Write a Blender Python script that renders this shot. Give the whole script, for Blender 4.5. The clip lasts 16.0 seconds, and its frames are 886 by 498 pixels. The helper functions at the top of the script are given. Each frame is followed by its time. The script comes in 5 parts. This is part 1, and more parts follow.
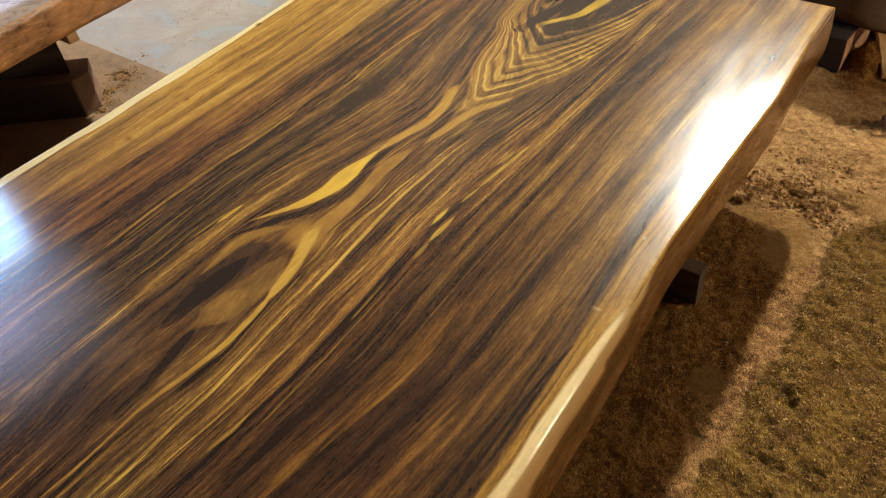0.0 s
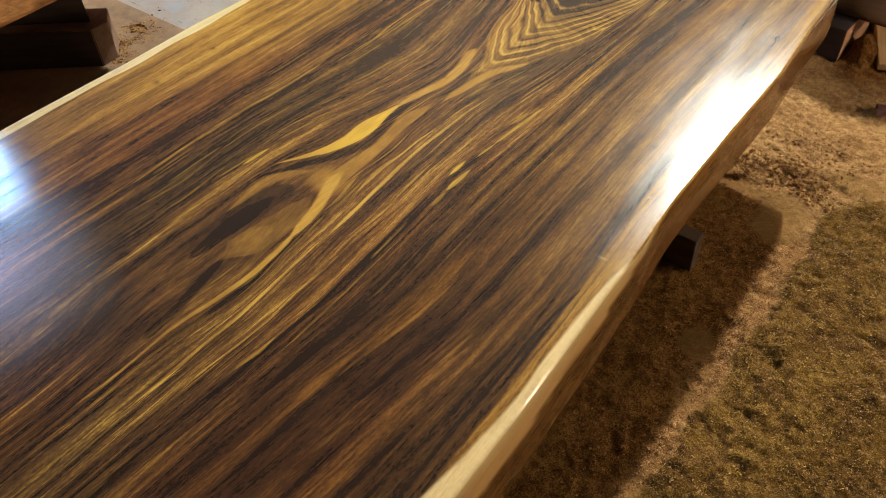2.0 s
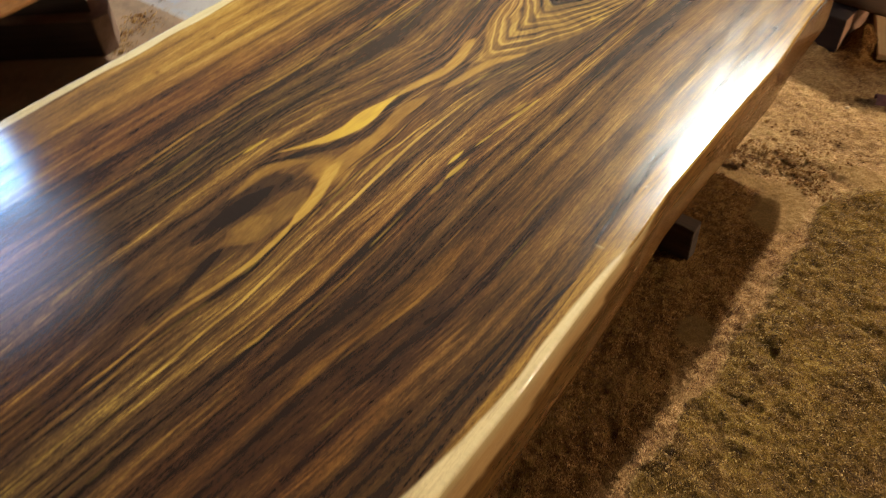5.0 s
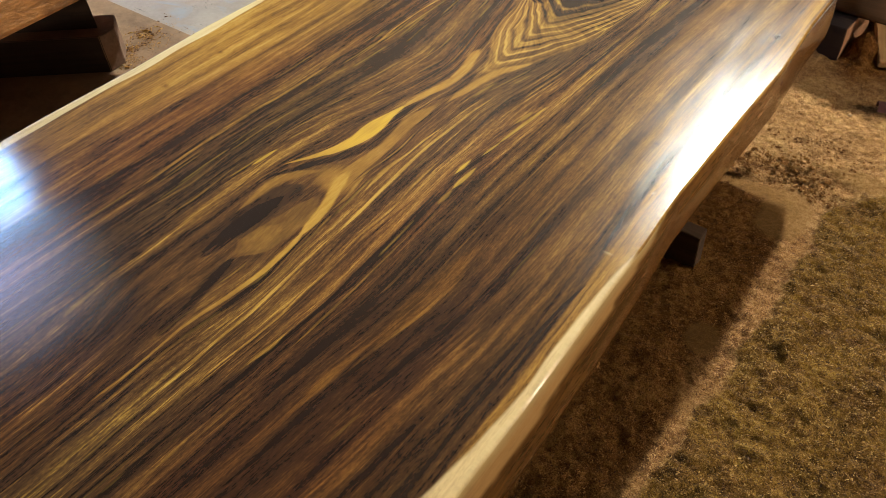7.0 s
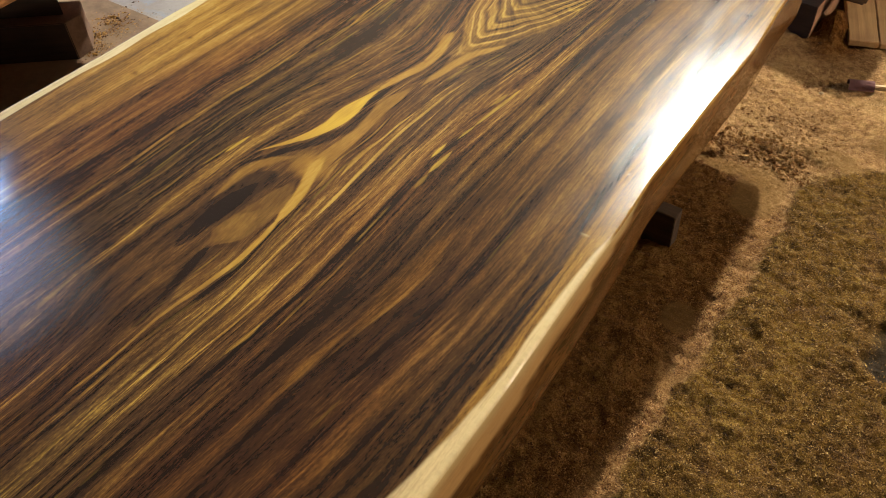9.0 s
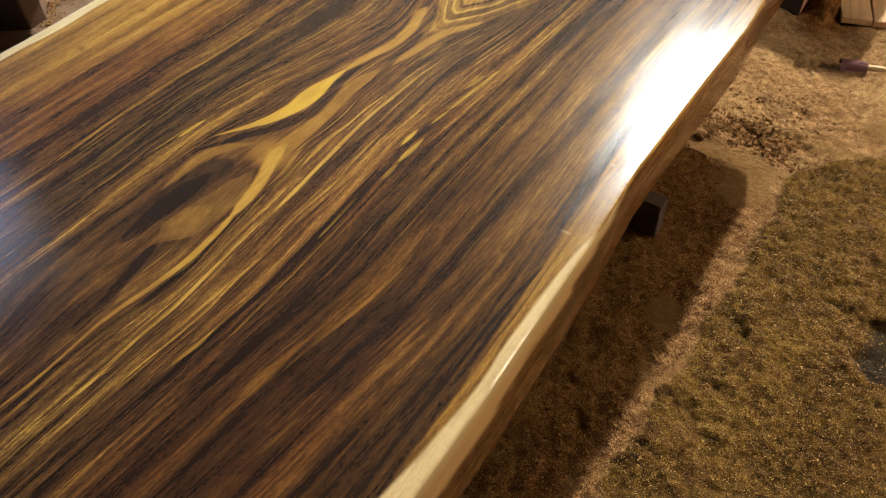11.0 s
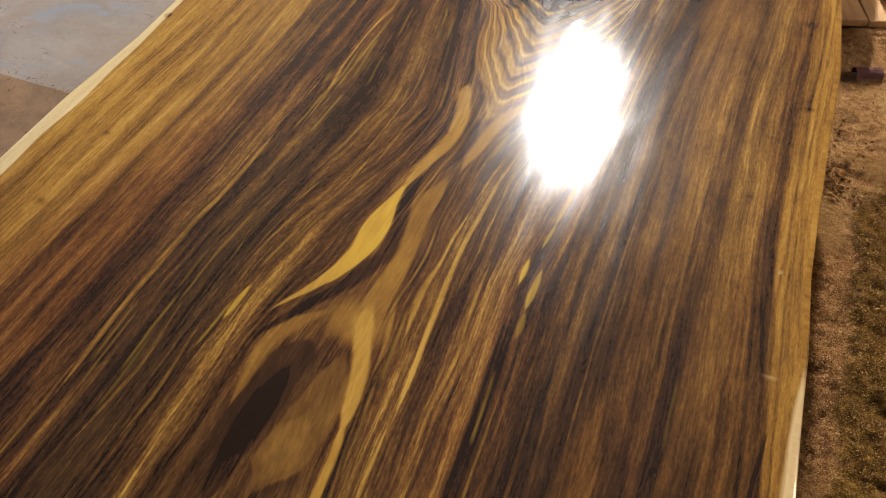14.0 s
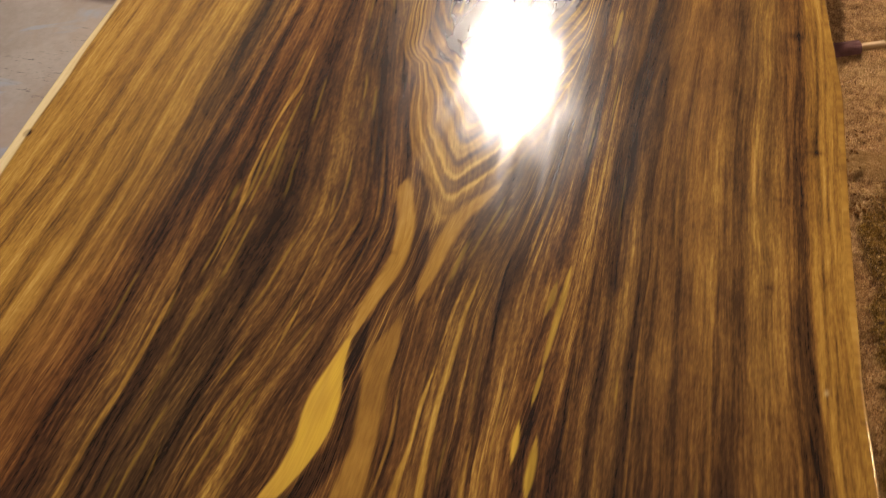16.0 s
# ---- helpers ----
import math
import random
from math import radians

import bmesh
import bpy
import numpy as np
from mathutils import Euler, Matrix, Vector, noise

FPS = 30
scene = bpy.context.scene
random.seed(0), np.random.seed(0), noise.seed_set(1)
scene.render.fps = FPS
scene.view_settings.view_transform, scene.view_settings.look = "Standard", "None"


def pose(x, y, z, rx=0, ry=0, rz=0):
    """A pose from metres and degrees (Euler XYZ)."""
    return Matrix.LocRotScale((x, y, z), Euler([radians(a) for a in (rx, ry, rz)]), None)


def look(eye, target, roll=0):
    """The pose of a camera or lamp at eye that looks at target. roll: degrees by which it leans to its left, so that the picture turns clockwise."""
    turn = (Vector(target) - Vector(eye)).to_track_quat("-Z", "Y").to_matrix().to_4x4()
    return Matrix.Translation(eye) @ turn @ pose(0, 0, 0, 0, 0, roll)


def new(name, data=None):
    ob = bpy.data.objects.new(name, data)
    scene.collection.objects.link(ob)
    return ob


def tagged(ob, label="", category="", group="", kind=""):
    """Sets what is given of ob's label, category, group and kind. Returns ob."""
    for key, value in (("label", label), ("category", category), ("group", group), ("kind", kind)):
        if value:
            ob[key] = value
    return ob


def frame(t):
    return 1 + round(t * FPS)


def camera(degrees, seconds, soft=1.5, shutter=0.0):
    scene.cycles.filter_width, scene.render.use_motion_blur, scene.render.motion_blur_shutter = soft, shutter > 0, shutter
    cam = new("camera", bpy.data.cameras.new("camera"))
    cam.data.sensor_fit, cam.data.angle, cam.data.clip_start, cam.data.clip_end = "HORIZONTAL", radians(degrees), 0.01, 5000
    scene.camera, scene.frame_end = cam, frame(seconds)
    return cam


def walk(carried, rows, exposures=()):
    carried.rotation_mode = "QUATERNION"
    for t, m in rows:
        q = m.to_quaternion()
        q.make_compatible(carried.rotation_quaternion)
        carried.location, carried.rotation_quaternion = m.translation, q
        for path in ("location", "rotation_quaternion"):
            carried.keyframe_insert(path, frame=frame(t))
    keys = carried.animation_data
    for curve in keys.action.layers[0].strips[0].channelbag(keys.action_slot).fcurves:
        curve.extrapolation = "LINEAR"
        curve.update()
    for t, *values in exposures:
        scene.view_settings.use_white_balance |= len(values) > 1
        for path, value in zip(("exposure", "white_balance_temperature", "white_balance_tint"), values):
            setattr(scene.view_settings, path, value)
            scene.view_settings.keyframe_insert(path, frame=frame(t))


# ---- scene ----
cam = camera(56.6, 16.0, soft=0.9, shutter=0.7)
PATH = [
    (0, (0.832, 0.052, 1.197), (-0.123, 1.137, -0.185), -7.4),
    (0.5, (0.848, 0.009, 1.208), (-0.099, 1.091, -0.182), -6.5),
    (1, (0.849, -0.015, 1.209), (-0.089, 1.07, -0.185), -4.9),
    (1.5, (0.848, -0.036, 1.208), (-0.078, 1.044, -0.197), -4.2),
    (2, (0.85, -0.045, 1.209), (-0.063, 1.038, -0.203), -3.6),
    (2.5, (0.853, -0.047, 1.21), (-0.051, 1.045, -0.202), -2.7),
    (3, (0.856, -0.05, 1.208), (-0.045, 1.033, -0.211), -1.9),
    (3.5, (0.858, -0.053, 1.202), (-0.038, 1.007, -0.238), -1.3),
    (4, (0.86, -0.057, 1.201), (-0.037, 0.985, -0.251), -1.3),
    (4.5, (0.861, -0.055, 1.205), (-0.045, 0.984, -0.243), -2.2),
    (5, (0.861, -0.049, 1.212), (-0.048, 1.019, -0.214), -3.8),
    (5.2, (0.862, -0.048, 1.215), (-0.049, 1.042, -0.193), -4.6),
    (7.5, (0.859, -0.068, 1.213), (-0.067, 1.016, -0.189), -4.3),
    (8, (0.86, -0.067, 1.213), (-0.048, 1.015, -0.203), -4.2),
    (8.5, (0.862, -0.068, 1.211), (-0.02, 1.025, -0.213), -4.3),
    (9, (0.857, -0.063, 1.211), (-0.008, 1.032, -0.222), -3.9),
    (9.2, (0.857, -0.065, 1.205), (-0.006, 1.027, -0.231), -3.6),
    (11.3, (0.787, 0.029, 1.154), (0.027, 1.116, -0.343), -1.3),
    (11.5, (0.695, 0.033, 1.12), (0.007, 1.24, -0.318), -1.6),
    (12, (0.501, 0.043, 1.128), (0.089, 1.347, -0.331), 1.5),
    (12.5, (0.437, 0.038, 1.118), (0.053, 1.289, -0.394), 4.8),
    (13, (0.41, 0.064, 1.124), (-0.052, 1.275, -0.399), 1.8),
    (13.5, (0.375, 0.112, 1.125), (-0.124, 1.325, -0.385), 0.7),
    (14, (0.352, 0.151, 1.125), (-0.14, 1.362, -0.389), -0.4),
    (14.5, (0.33, 0.191, 1.124), (-0.135, 1.386, -0.411), -3.1),
    (15, (0.264, 0.272, 1.114), (-0.132, 1.451, -0.452), -4.9),
    (15.5, (0.252, 0.356, 1.105), (-0.126, 1.512, -0.483), -6.3),
    (16, (0.259, 0.442, 1.102), (-0.112, 1.595, -0.49), -5.8),
]
EXPOSURE = [(0, 0.05, 6300, 3), (2.5, 0.06, 6180, 3), (9.2, 0.05, 6080, 4), (11.4, 0.04, 6050, 8), (12.2, -0.28, 6150, 12), (13, -0.29, 6100, 14), (14.5, -0.42, 6350, 15), (16, -0.56, 6800, 19)]
walk(cam, [(t, look(eye, target, roll)) for t, eye, target, roll in PATH], EXPOSURE)

# ---- light ----
world = bpy.data.worlds.new("world")
scene.world = world
world.use_nodes = True
sky = world.node_tree.nodes.new("ShaderNodeTexSky")
sky.sky_type, sky.sun_disc, sky.sun_elevation, sky.sun_rotation = "NISHITA", False, radians(3), radians(250)
world.node_tree.links.new(sky.outputs[0], world.node_tree.nodes["Background"].inputs[0])
world.node_tree.nodes["Background"].inputs[1].default_value = 0.06
LAMP = Vector((-0.67, 5.62, 4.16))      # hanging work lamp
LAMP_STRENGTH, LAMP_COLOUR = 5050.0, (1.0, 0.915, 0.785)
SIDE_LAMP = Vector((3.3, 2.4, 1.55))    # weaker lamp hung low at the right side
SIDE_STRENGTH = 1500.0
WINDOW = (-3.2, 0.99, 2.27, 0.56, 0.50)     # x, middle y, middle z, width, height
WINDOW_WATTS, PANEL_GLOW, LOW_WATTS, WINDOW_COLOUR = 24.0, 8.5, 20.0, (0.36, 0.58, 1.0)


# ---- small helpers ----
def link_in(nt, socket, value):
    if isinstance(value, bpy.types.NodeSocket):
        nt.links.new(value, socket)
    else:
        socket.default_value = value


def math_node(nt, op, a, b=0.0, c=0.0, clamp=False):
    n = nt.nodes.new("ShaderNodeMath")
    n.operation, n.use_clamp = op, clamp
    for i, v in enumerate((a, b, c)):
        link_in(nt, n.inputs[i], v)
    return n.outputs[0]


def attr_node(nt, name):
    n = nt.nodes.new("ShaderNodeAttribute")
    n.attribute_name = name
    return n.outputs["Fac"]


def vec_node(nt, x, y, z):
    n = nt.nodes.new("ShaderNodeCombineXYZ")
    for i, v in enumerate((x, y, z)):
        link_in(nt, n.inputs[i], v)
    return n.outputs[0]


def noise_node(nt, vec, scale, detail=3.0, rough=0.55, twist=0.0):
    n = nt.nodes.new("ShaderNodeTexNoise")
    link_in(nt, n.inputs["Vector"], vec)
    n.inputs["Scale"].default_value = scale
    n.inputs["Detail"].default_value = detail
    n.inputs["Roughness"].default_value = rough
    n.inputs["Distortion"].default_value = twist
    return n.outputs["Fac"]


def ramp_node(nt, fac, *stops):
    n = nt.nodes.new("ShaderNodeValToRGB")
    link_in(nt, n.inputs[0], fac)
    e = n.color_ramp.elements
    while len(e) < len(stops):
        e.new(0.5)
    for el, (p, c) in zip(e, stops):
        el.position, el.color = p, (*c, 1) if len(c) == 3 else c
    return n.outputs[0]


def mix_node(nt, fac, a, b, blend="MIX"):
    n = nt.nodes.new("ShaderNodeMix")
    n.data_type, n.blend_type = "RGBA", blend
    for i, v in ((0, fac), (6, a), (7, b)):
        link_in(nt, n.inputs[i], (*v, 1) if isinstance(v, tuple) and len(v) == 3 else v)
    return n.outputs[2]


def object_coords(nt):
    return nt.nodes.new("ShaderNodeTexCoord").outputs["Object"]


def stretched(nt, vec, sx, sy, sz):
    n = nt.nodes.new("ShaderNodeMapping")
    link_in(nt, n.inputs["Vector"], vec)
    n.inputs["Scale"].default_value = (sx, sy, sz)
    return n.outputs[0]


def bump_node(nt, height, strength, distance):
    n = nt.nodes.new("ShaderNodeBump")
    n.inputs["Strength"].default_value, n.inputs["Distance"].default_value = strength, distance
    link_in(nt, n.inputs["Height"], height)
    return n.outputs[0]


def material(name):
    m = bpy.data.materials.new(name)
    m.use_nodes = True
    return m, m.node_tree, m.node_tree.nodes["Principled BSDF"]


def part(name, bm, mat, parent=None, label="", smooth=False):
    me = bpy.data.meshes.new(name)
    bm.to_mesh(me)
    bm.free()
    me.materials.append(mat)
    if smooth:
        me.polygons.foreach_set("use_smooth", [True] * len(me.polygons))
    ob = new(name, me)
    if parent:
        ob.parent = parent
    if label:
        tagged(ob, label)
    return ob


def empty(name, m=None):
    ob = new(name)
    if m:
        ob.matrix_basis = m
    return ob


def box_bm(x0, x1, y0, y1, z0, z1, bevel=0.004, cuts=0, rough=0.0, seed=1, m=None):
    """A box with worn edges; rough shakes its vertices."""
    bm = bmesh.new()
    bmesh.ops.create_cube(bm, size=1)
    bmesh.ops.transform(bm, matrix=Matrix.Translation(((x0 + x1) / 2, (y0 + y1) / 2, (z0 + z1) / 2)) @ Matrix.Diagonal((x1 - x0, y1 - y0, z1 - z0, 1)), verts=bm.verts)
    if bevel:
        bmesh.ops.bevel(bm, geom=bm.edges[:], offset=bevel, segments=2, affect="EDGES")
    if cuts:
        bmesh.ops.subdivide_edges(bm, edges=[e for e in bm.edges if e.calc_length() > 3 * bevel + 0.02], cuts=cuts, use_grid_fill=True)
    if rough:
        for v in bm.verts:
            v.co += rough * noise.noise_vector(v.co * 9 + Vector((seed * 3.7, seed, 0)))
    if m:
        bmesh.ops.transform(bm, matrix=m, verts=bm.verts)
    return bm


TABLES = {}


def vnoise(x, y, seed):
    """Smooth lattice noise, -1 to 1."""
    if seed not in TABLES:
        TABLES[seed] = np.random.RandomState(seed).rand(256, 256) * 2 - 1
    tab = TABLES[seed]
    xi, yi = np.floor(x).astype(int), np.floor(y).astype(int)
    fx, fy = x - xi, y - yi
    fx, fy = fx * fx * (3 - 2 * fx), fy * fy * (3 - 2 * fy)
    a, b = tab[xi & 255, yi & 255], tab[(xi + 1) & 255, yi & 255]
    c, d = tab[xi & 255, (yi + 1) & 255], tab[(xi + 1) & 255, (yi + 1) & 255]
    return (a * (1 - fx) + b * fx) * (1 - fy) + (c * (1 - fx) + d * fx) * fy


def step(a, b, v):
    t = np.clip((v - a) / (b - a), 0, 1)
    return t * t * (3 - 2 * t)


def curve(*pts):
    """x as a smooth function of y through points (x, y)."""
    pts = sorted(pts, key=lambda p: p[1])
    yd = np.linspace(-1.5, 2.0, 1751)
    xd = np.interp(yd, [p[1] for p in pts], [p[0] for p in pts])
    k = np.exp(-np.linspace(-2, 2, 25) ** 2)
    xs = np.convolve(np.pad(xd, 12, mode="edge"), k / k.sum(), mode="valid")
    return lambda y: np.interp(y, yd, xs)


def grid_mesh(name, X, Y, Z, mat, wrap=False):
    """A sheet of quads from arrays of one shape; wrap closes it round the columns."""
    rows, cols = X.shape
    me = bpy.data.meshes.new(name)
    ids = np.arange(rows * cols).reshape(rows, cols)
    nxt = np.roll(ids, -1, axis=1) if wrap else ids[:, 1:]
    cur = ids if wrap else ids[:, :-1]
    quads = np.stack([cur[:-1], nxt[:-1], nxt[1:], cur[1:]], -1).reshape(-1, 4)
    me.from_pydata(np.stack([X, Y, Z], -1).reshape(-1, 3).tolist(), [], quads.tolist())
    me.materials.append(mat)
    me.polygons.foreach_set("use_smooth", [True] * len(me.polygons))
    return me


def store(me, name, values):
    a = me.attributes.new(name, "FLOAT", "POINT")
    a.data.foreach_set("value", np.ascontiguousarray(values, dtype=np.float32).ravel())


# ---- materials ----
def lacquered_wood():
    m, nt, b = material("lacquered_dark_hardwood")
    u, v = attr_node(nt, "grain"), attr_node(nt, "along")
    tone, gold, sap, red, yellow = (attr_node(nt, n) for n in ("tone", "gold", "sapwood", "red", "yellow"))

    def streak(across, down, seed, detail=2.0, rough=0.6):
        return noise_node(nt, vec_node(nt, math_node(nt, "MULTIPLY", u, across), math_node(nt, "MULTIPLY", v, down), seed), 1.0, detail, rough)

    broad, middle, fine, pore = streak(26, 1.3, 1.3), streak(75, 2.2, 7.7, 3.0), streak(280, 12.0, 3.1, 3.0), streak(620, 150, 9.4, 2.0)
    t = math_node(nt, "MULTIPLY", math_node(nt, "SUBTRACT", broad, 0.5), 0.9)
    t = math_node(nt, "MULTIPLY_ADD", math_node(nt, "SUBTRACT", middle, 0.5), 1.12, t)
    t = math_node(nt, "MULTIPLY_ADD", math_node(nt, "SUBTRACT", fine, 0.5), 0.74, t)
    t = math_node(nt, "MULTIPLY_ADD", math_node(nt, "SUBTRACT", pore, 0.5), 0.50, t)
    cloud = noise_node(nt, vec_node(nt, math_node(nt, "MULTIPLY", u, 30), math_node(nt, "MULTIPLY", v, 12), 4.0), 1.0, 4.0, 0.65)
    fleck = noise_node(nt, vec_node(nt, math_node(nt, "MULTIPLY", u, 260), math_node(nt, "MULTIPLY", v, 45), 8.0), 1.0, 2.0, 0.6)
    t = math_node(nt, "MULTIPLY_ADD", t, attr_node(nt, "contrast"), math_node(nt, "MULTIPLY_ADD", fleck, 0.30, math_node(nt, "MULTIPLY_ADD", cloud, 0.42, 0.13)))
    wave = math_node(nt, "SINE", math_node(nt, "MULTIPLY_ADD", u, 430.0, math_node(nt, "MULTIPLY_ADD", broad, 15.0, math_node(nt, "MULTIPLY", cloud, 2.5))))
    t = math_node(nt, "MULTIPLY_ADD", wave, attr_node(nt, "rings"), t)
    level = math_node(nt, "MULTIPLY_ADD", attr_node(nt, "ring_level"), 160.0, math_node(nt, "MULTIPLY", cloud, 4.0))
    beat = math_node(nt, "MULTIPLY_ADD", math_node(nt, "SINE", math_node(nt, "MULTIPLY_ADD", level, 2.35, 1.0)), 0.42, math_node(nt, "SINE", level))
    t = math_node(nt, "MULTIPLY_ADD", beat, attr_node(nt, "chevrons"), t)
    t = math_node(nt, "ADD", t, tone, clamp=True)
    lines = attr_node(nt, "lines")
    bright = math_node(nt, "MULTIPLY", math_node(nt, "MULTIPLY", ramp_node(nt, streak(150, 4.2, 11.9, 3.0, 0.7), (0.565, (0, 0, 0)), (0.64, (1, 1, 1))), math_node(nt, "MULTIPLY_ADD", fine, 1.0, 0.5)), lines)
    dark = math_node(nt, "MULTIPLY", ramp_node(nt, streak(120, 4.0, 15.2, 3.0, 0.7), (0.56, (0, 0, 0)), (0.70, (1, 1, 1))), lines)
    t = math_node(nt, "SUBTRACT", math_node(nt, "MULTIPLY_ADD", bright, 0.40, t), math_node(nt, "MULTIPLY", dark, 0.26), clamp=True)
    heart = ramp_node(nt, t, (0.0, (0.016, 0.008, 0.0045)), (0.25, (0.038, 0.019, 0.009)), (0.45, (0.075, 0.038, 0.0145)), (0.62, (0.138, 0.074, 0.021)), (0.78, (0.270, 0.158, 0.032)), (1.0, (0.52, 0.325, 0.055)))
    warm = ramp_node(nt, t, (0.0, (0.015, 0.006, 0.004)), (0.3, (0.052, 0.020, 0.008)), (0.55, (0.148, 0.058, 0.015)), (0.8, (0.280, 0.127, 0.028)), (1.0, (0.43, 0.23, 0.05)))
    honey = ramp_node(nt, t, (0.0, (0.042, 0.018, 0.005)), (0.25, (0.135, 0.062, 0.013)), (0.5, (0.288, 0.143, 0.024)), (0.75, (0.440, 0.239, 0.038)), (1.0, (0.56, 0.345, 0.085)))
    pale = ramp_node(nt, t, (0.0, (0.46, 0.34, 0.17)), (0.45, (0.67, 0.53, 0.27)), (1.0, (0.77, 0.65, 0.38)))
    c = mix_node(nt, red, heart, warm)
    c = mix_node(nt, gold, c, honey)
    c = mix_node(nt, yellow, c, mix_node(nt, fine, (0.52, 0.305, 0.034), (0.76, 0.50, 0.062)))
    rind = ramp_node(nt, t, (0.0, (0.34, 0.18, 0.080)), (0.5, (0.60, 0.345, 0.135)), (1.0, (0.70, 0.45, 0.21)))
    c = mix_node(nt, sap, c, mix_node(nt, attr_node(nt, "rind"), pale, rind))
    link_in(nt, b.inputs["Base Color"], c)
    b.inputs["Roughness"].default_value = 0.5
    b.inputs["Specular IOR Level"].default_value = 0.02
    b.inputs["Coat Weight"].default_value = 1.0
    smear = noise_node(nt, stretched(nt, object_coords(nt), 48, 7, 40), 1.0, 4, 0.65, 0.5)
    cloudy = ramp_node(nt, smear, (0.30, (0.098, 0.098, 0.098)), (0.50, (0.122, 0.122, 0.122)), (0.72, (0.160, 0.160, 0.160)))
    # the lacquer is less well rubbed towards the live edge
    split = nt.nodes.new("ShaderNodeSeparateXYZ")
    link_in(nt, split.inputs[0], object_coords(nt))
    rim = ramp_node(nt, split.outputs[0], (0.32, (0, 0, 0)), (0.44, (1, 1, 1)))
    link_in(nt, b.inputs["Coat Roughness"], math_node(nt, "MULTIPLY_ADD", rim, 0.018, cloudy))
    b.inputs["Coat IOR"].default_value = 1.57
    ripple = noise_node(nt, stretched(nt, object_coords(nt), 62, 17, 20), 1.0, 3, 0.6, 0.6)
    peel = noise_node(nt, stretched(nt, object_coords(nt), 60, 240, 60), 1.0, 2, 0.6)
    film = math_node(nt, "MULTIPLY_ADD", ripple, 0.45, math_node(nt, "ADD", math_node(nt, "MULTIPLY", peel, 0.35), math_node(nt, "MULTIPLY", math_node(nt, "ADD", fine, middle), 0.3)))
    link_in(nt, b.inputs["Coat Normal"], bump_node(nt, film, 0.16, 0.0004))
    link_in(nt, b.inputs["Normal"], bump_node(nt, math_node(nt, "ADD", fine, pore), 0.05, 0.0004))
    return m


def rough_wood(name, dark, light, along="x", gloss=0.7, depth=0.0025, length=3):
    m, nt, b = material(name)
    vec = object_coords(nt)
    s = {"x": (length, 60, 60), "y": (60, length, 60), "z": (60, 60, length)}[along]
    g1 = noise_node(nt, stretched(nt, vec, *s), 1.0, 5, 0.65, 0.4)
    g2 = noise_node(nt, vec, 9.0, 4)
    t = math_node(nt, "MULTIPLY_ADD", math_node(nt, "SUBTRACT", g2, 0.5), 0.9, g1)
    link_in(nt, b.inputs["Base Color"], ramp_node(nt, t, (0.25, dark), (0.75, light)))
    b.inputs["Roughness"].default_value = gloss
    link_in(nt, b.inputs["Normal"], bump_node(nt, g1, 0.6, depth))
    return m


def sawdust_material(name, chips=False):
    m, nt, b = material(name)
    vec = object_coords(nt)
    grit, lump, wide = noise_node(nt, vec, 420, 3, 0.75), noise_node(nt, vec, 60, 5, 0.7), noise_node(nt, vec, 7, 4)
    if chips:
        g = nt.nodes.new("ShaderNodeNewGeometry")
        t = g.outputs["Random Per Island"]
    else:
        t = math_node(nt, "MULTIPLY_ADD", math_node(nt, "SUBTRACT", lump, 0.5), 1.7, math_node(nt, "MULTIPLY_ADD", math_node(nt, "SUBTRACT", grit, 0.5), 2.0, wide))
    dry = ramp_node(nt, t, (0.1, (0.220, 0.112, 0.042)), (0.45, (0.470, 0.252, 0.096)), (0.7, (0.640, 0.375, 0.145)), (0.97, (0.760, 0.500, 0.230)))
    olive_tone = ramp_node(nt, t, (0.1, (0.046, 0.024, 0.005)), (0.45, (0.164, 0.085, 0.013)), (0.7, (0.242, 0.131, 0.020)), (0.97, (0.43, 0.255, 0.046)))
    # russet: reddish sawdust, also the darker tone for the slab's shadow
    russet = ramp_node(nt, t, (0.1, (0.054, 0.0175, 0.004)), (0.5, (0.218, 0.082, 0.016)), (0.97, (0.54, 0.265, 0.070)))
    packed = ramp_node(nt, math_node(nt, "MULTIPLY_ADD", math_node(nt, "SUBTRACT", grit, 0.5), 0.8, wide), (0.3, (0.278, 0.150, 0.048)), (0.7, (0.412, 0.235, 0.080)))
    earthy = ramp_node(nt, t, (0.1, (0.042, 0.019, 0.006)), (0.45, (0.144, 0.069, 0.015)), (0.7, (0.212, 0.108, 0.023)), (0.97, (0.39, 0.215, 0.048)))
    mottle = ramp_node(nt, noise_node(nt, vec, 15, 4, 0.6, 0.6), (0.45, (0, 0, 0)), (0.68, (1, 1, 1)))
    c = mix_node(nt, attr_node(nt, "olive_tone"), dry, mix_node(nt, mottle, olive_tone, earthy))
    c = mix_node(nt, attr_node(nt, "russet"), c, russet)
    if not chips:
        c = mix_node(nt, math_node(nt, "MULTIPLY", attr_node(nt, "packed"), 0.7), c, packed)
        c = mix_node(nt, math_node(nt, "MULTIPLY", attr_node(nt, "dark_spot"), 0.85), c, mix_node(nt, grit, (0.02, 0.017, 0.014), (0.07, 0.055, 0.04)))
    link_in(nt, b.inputs["Base Color"], c)
    b.inputs["Roughness"].default_value = 0.9 if not chips else 0.6
    b.inputs["Specular IOR Level"].default_value = 0.10 if not chips else 0.15
    if not chips:
        link_in(nt, b.inputs["Normal"], bump_node(nt, math_node(nt, "ADD", grit, math_node(nt, "MULTIPLY", lump, 2.0)), 1.0, 0.010))
    return m


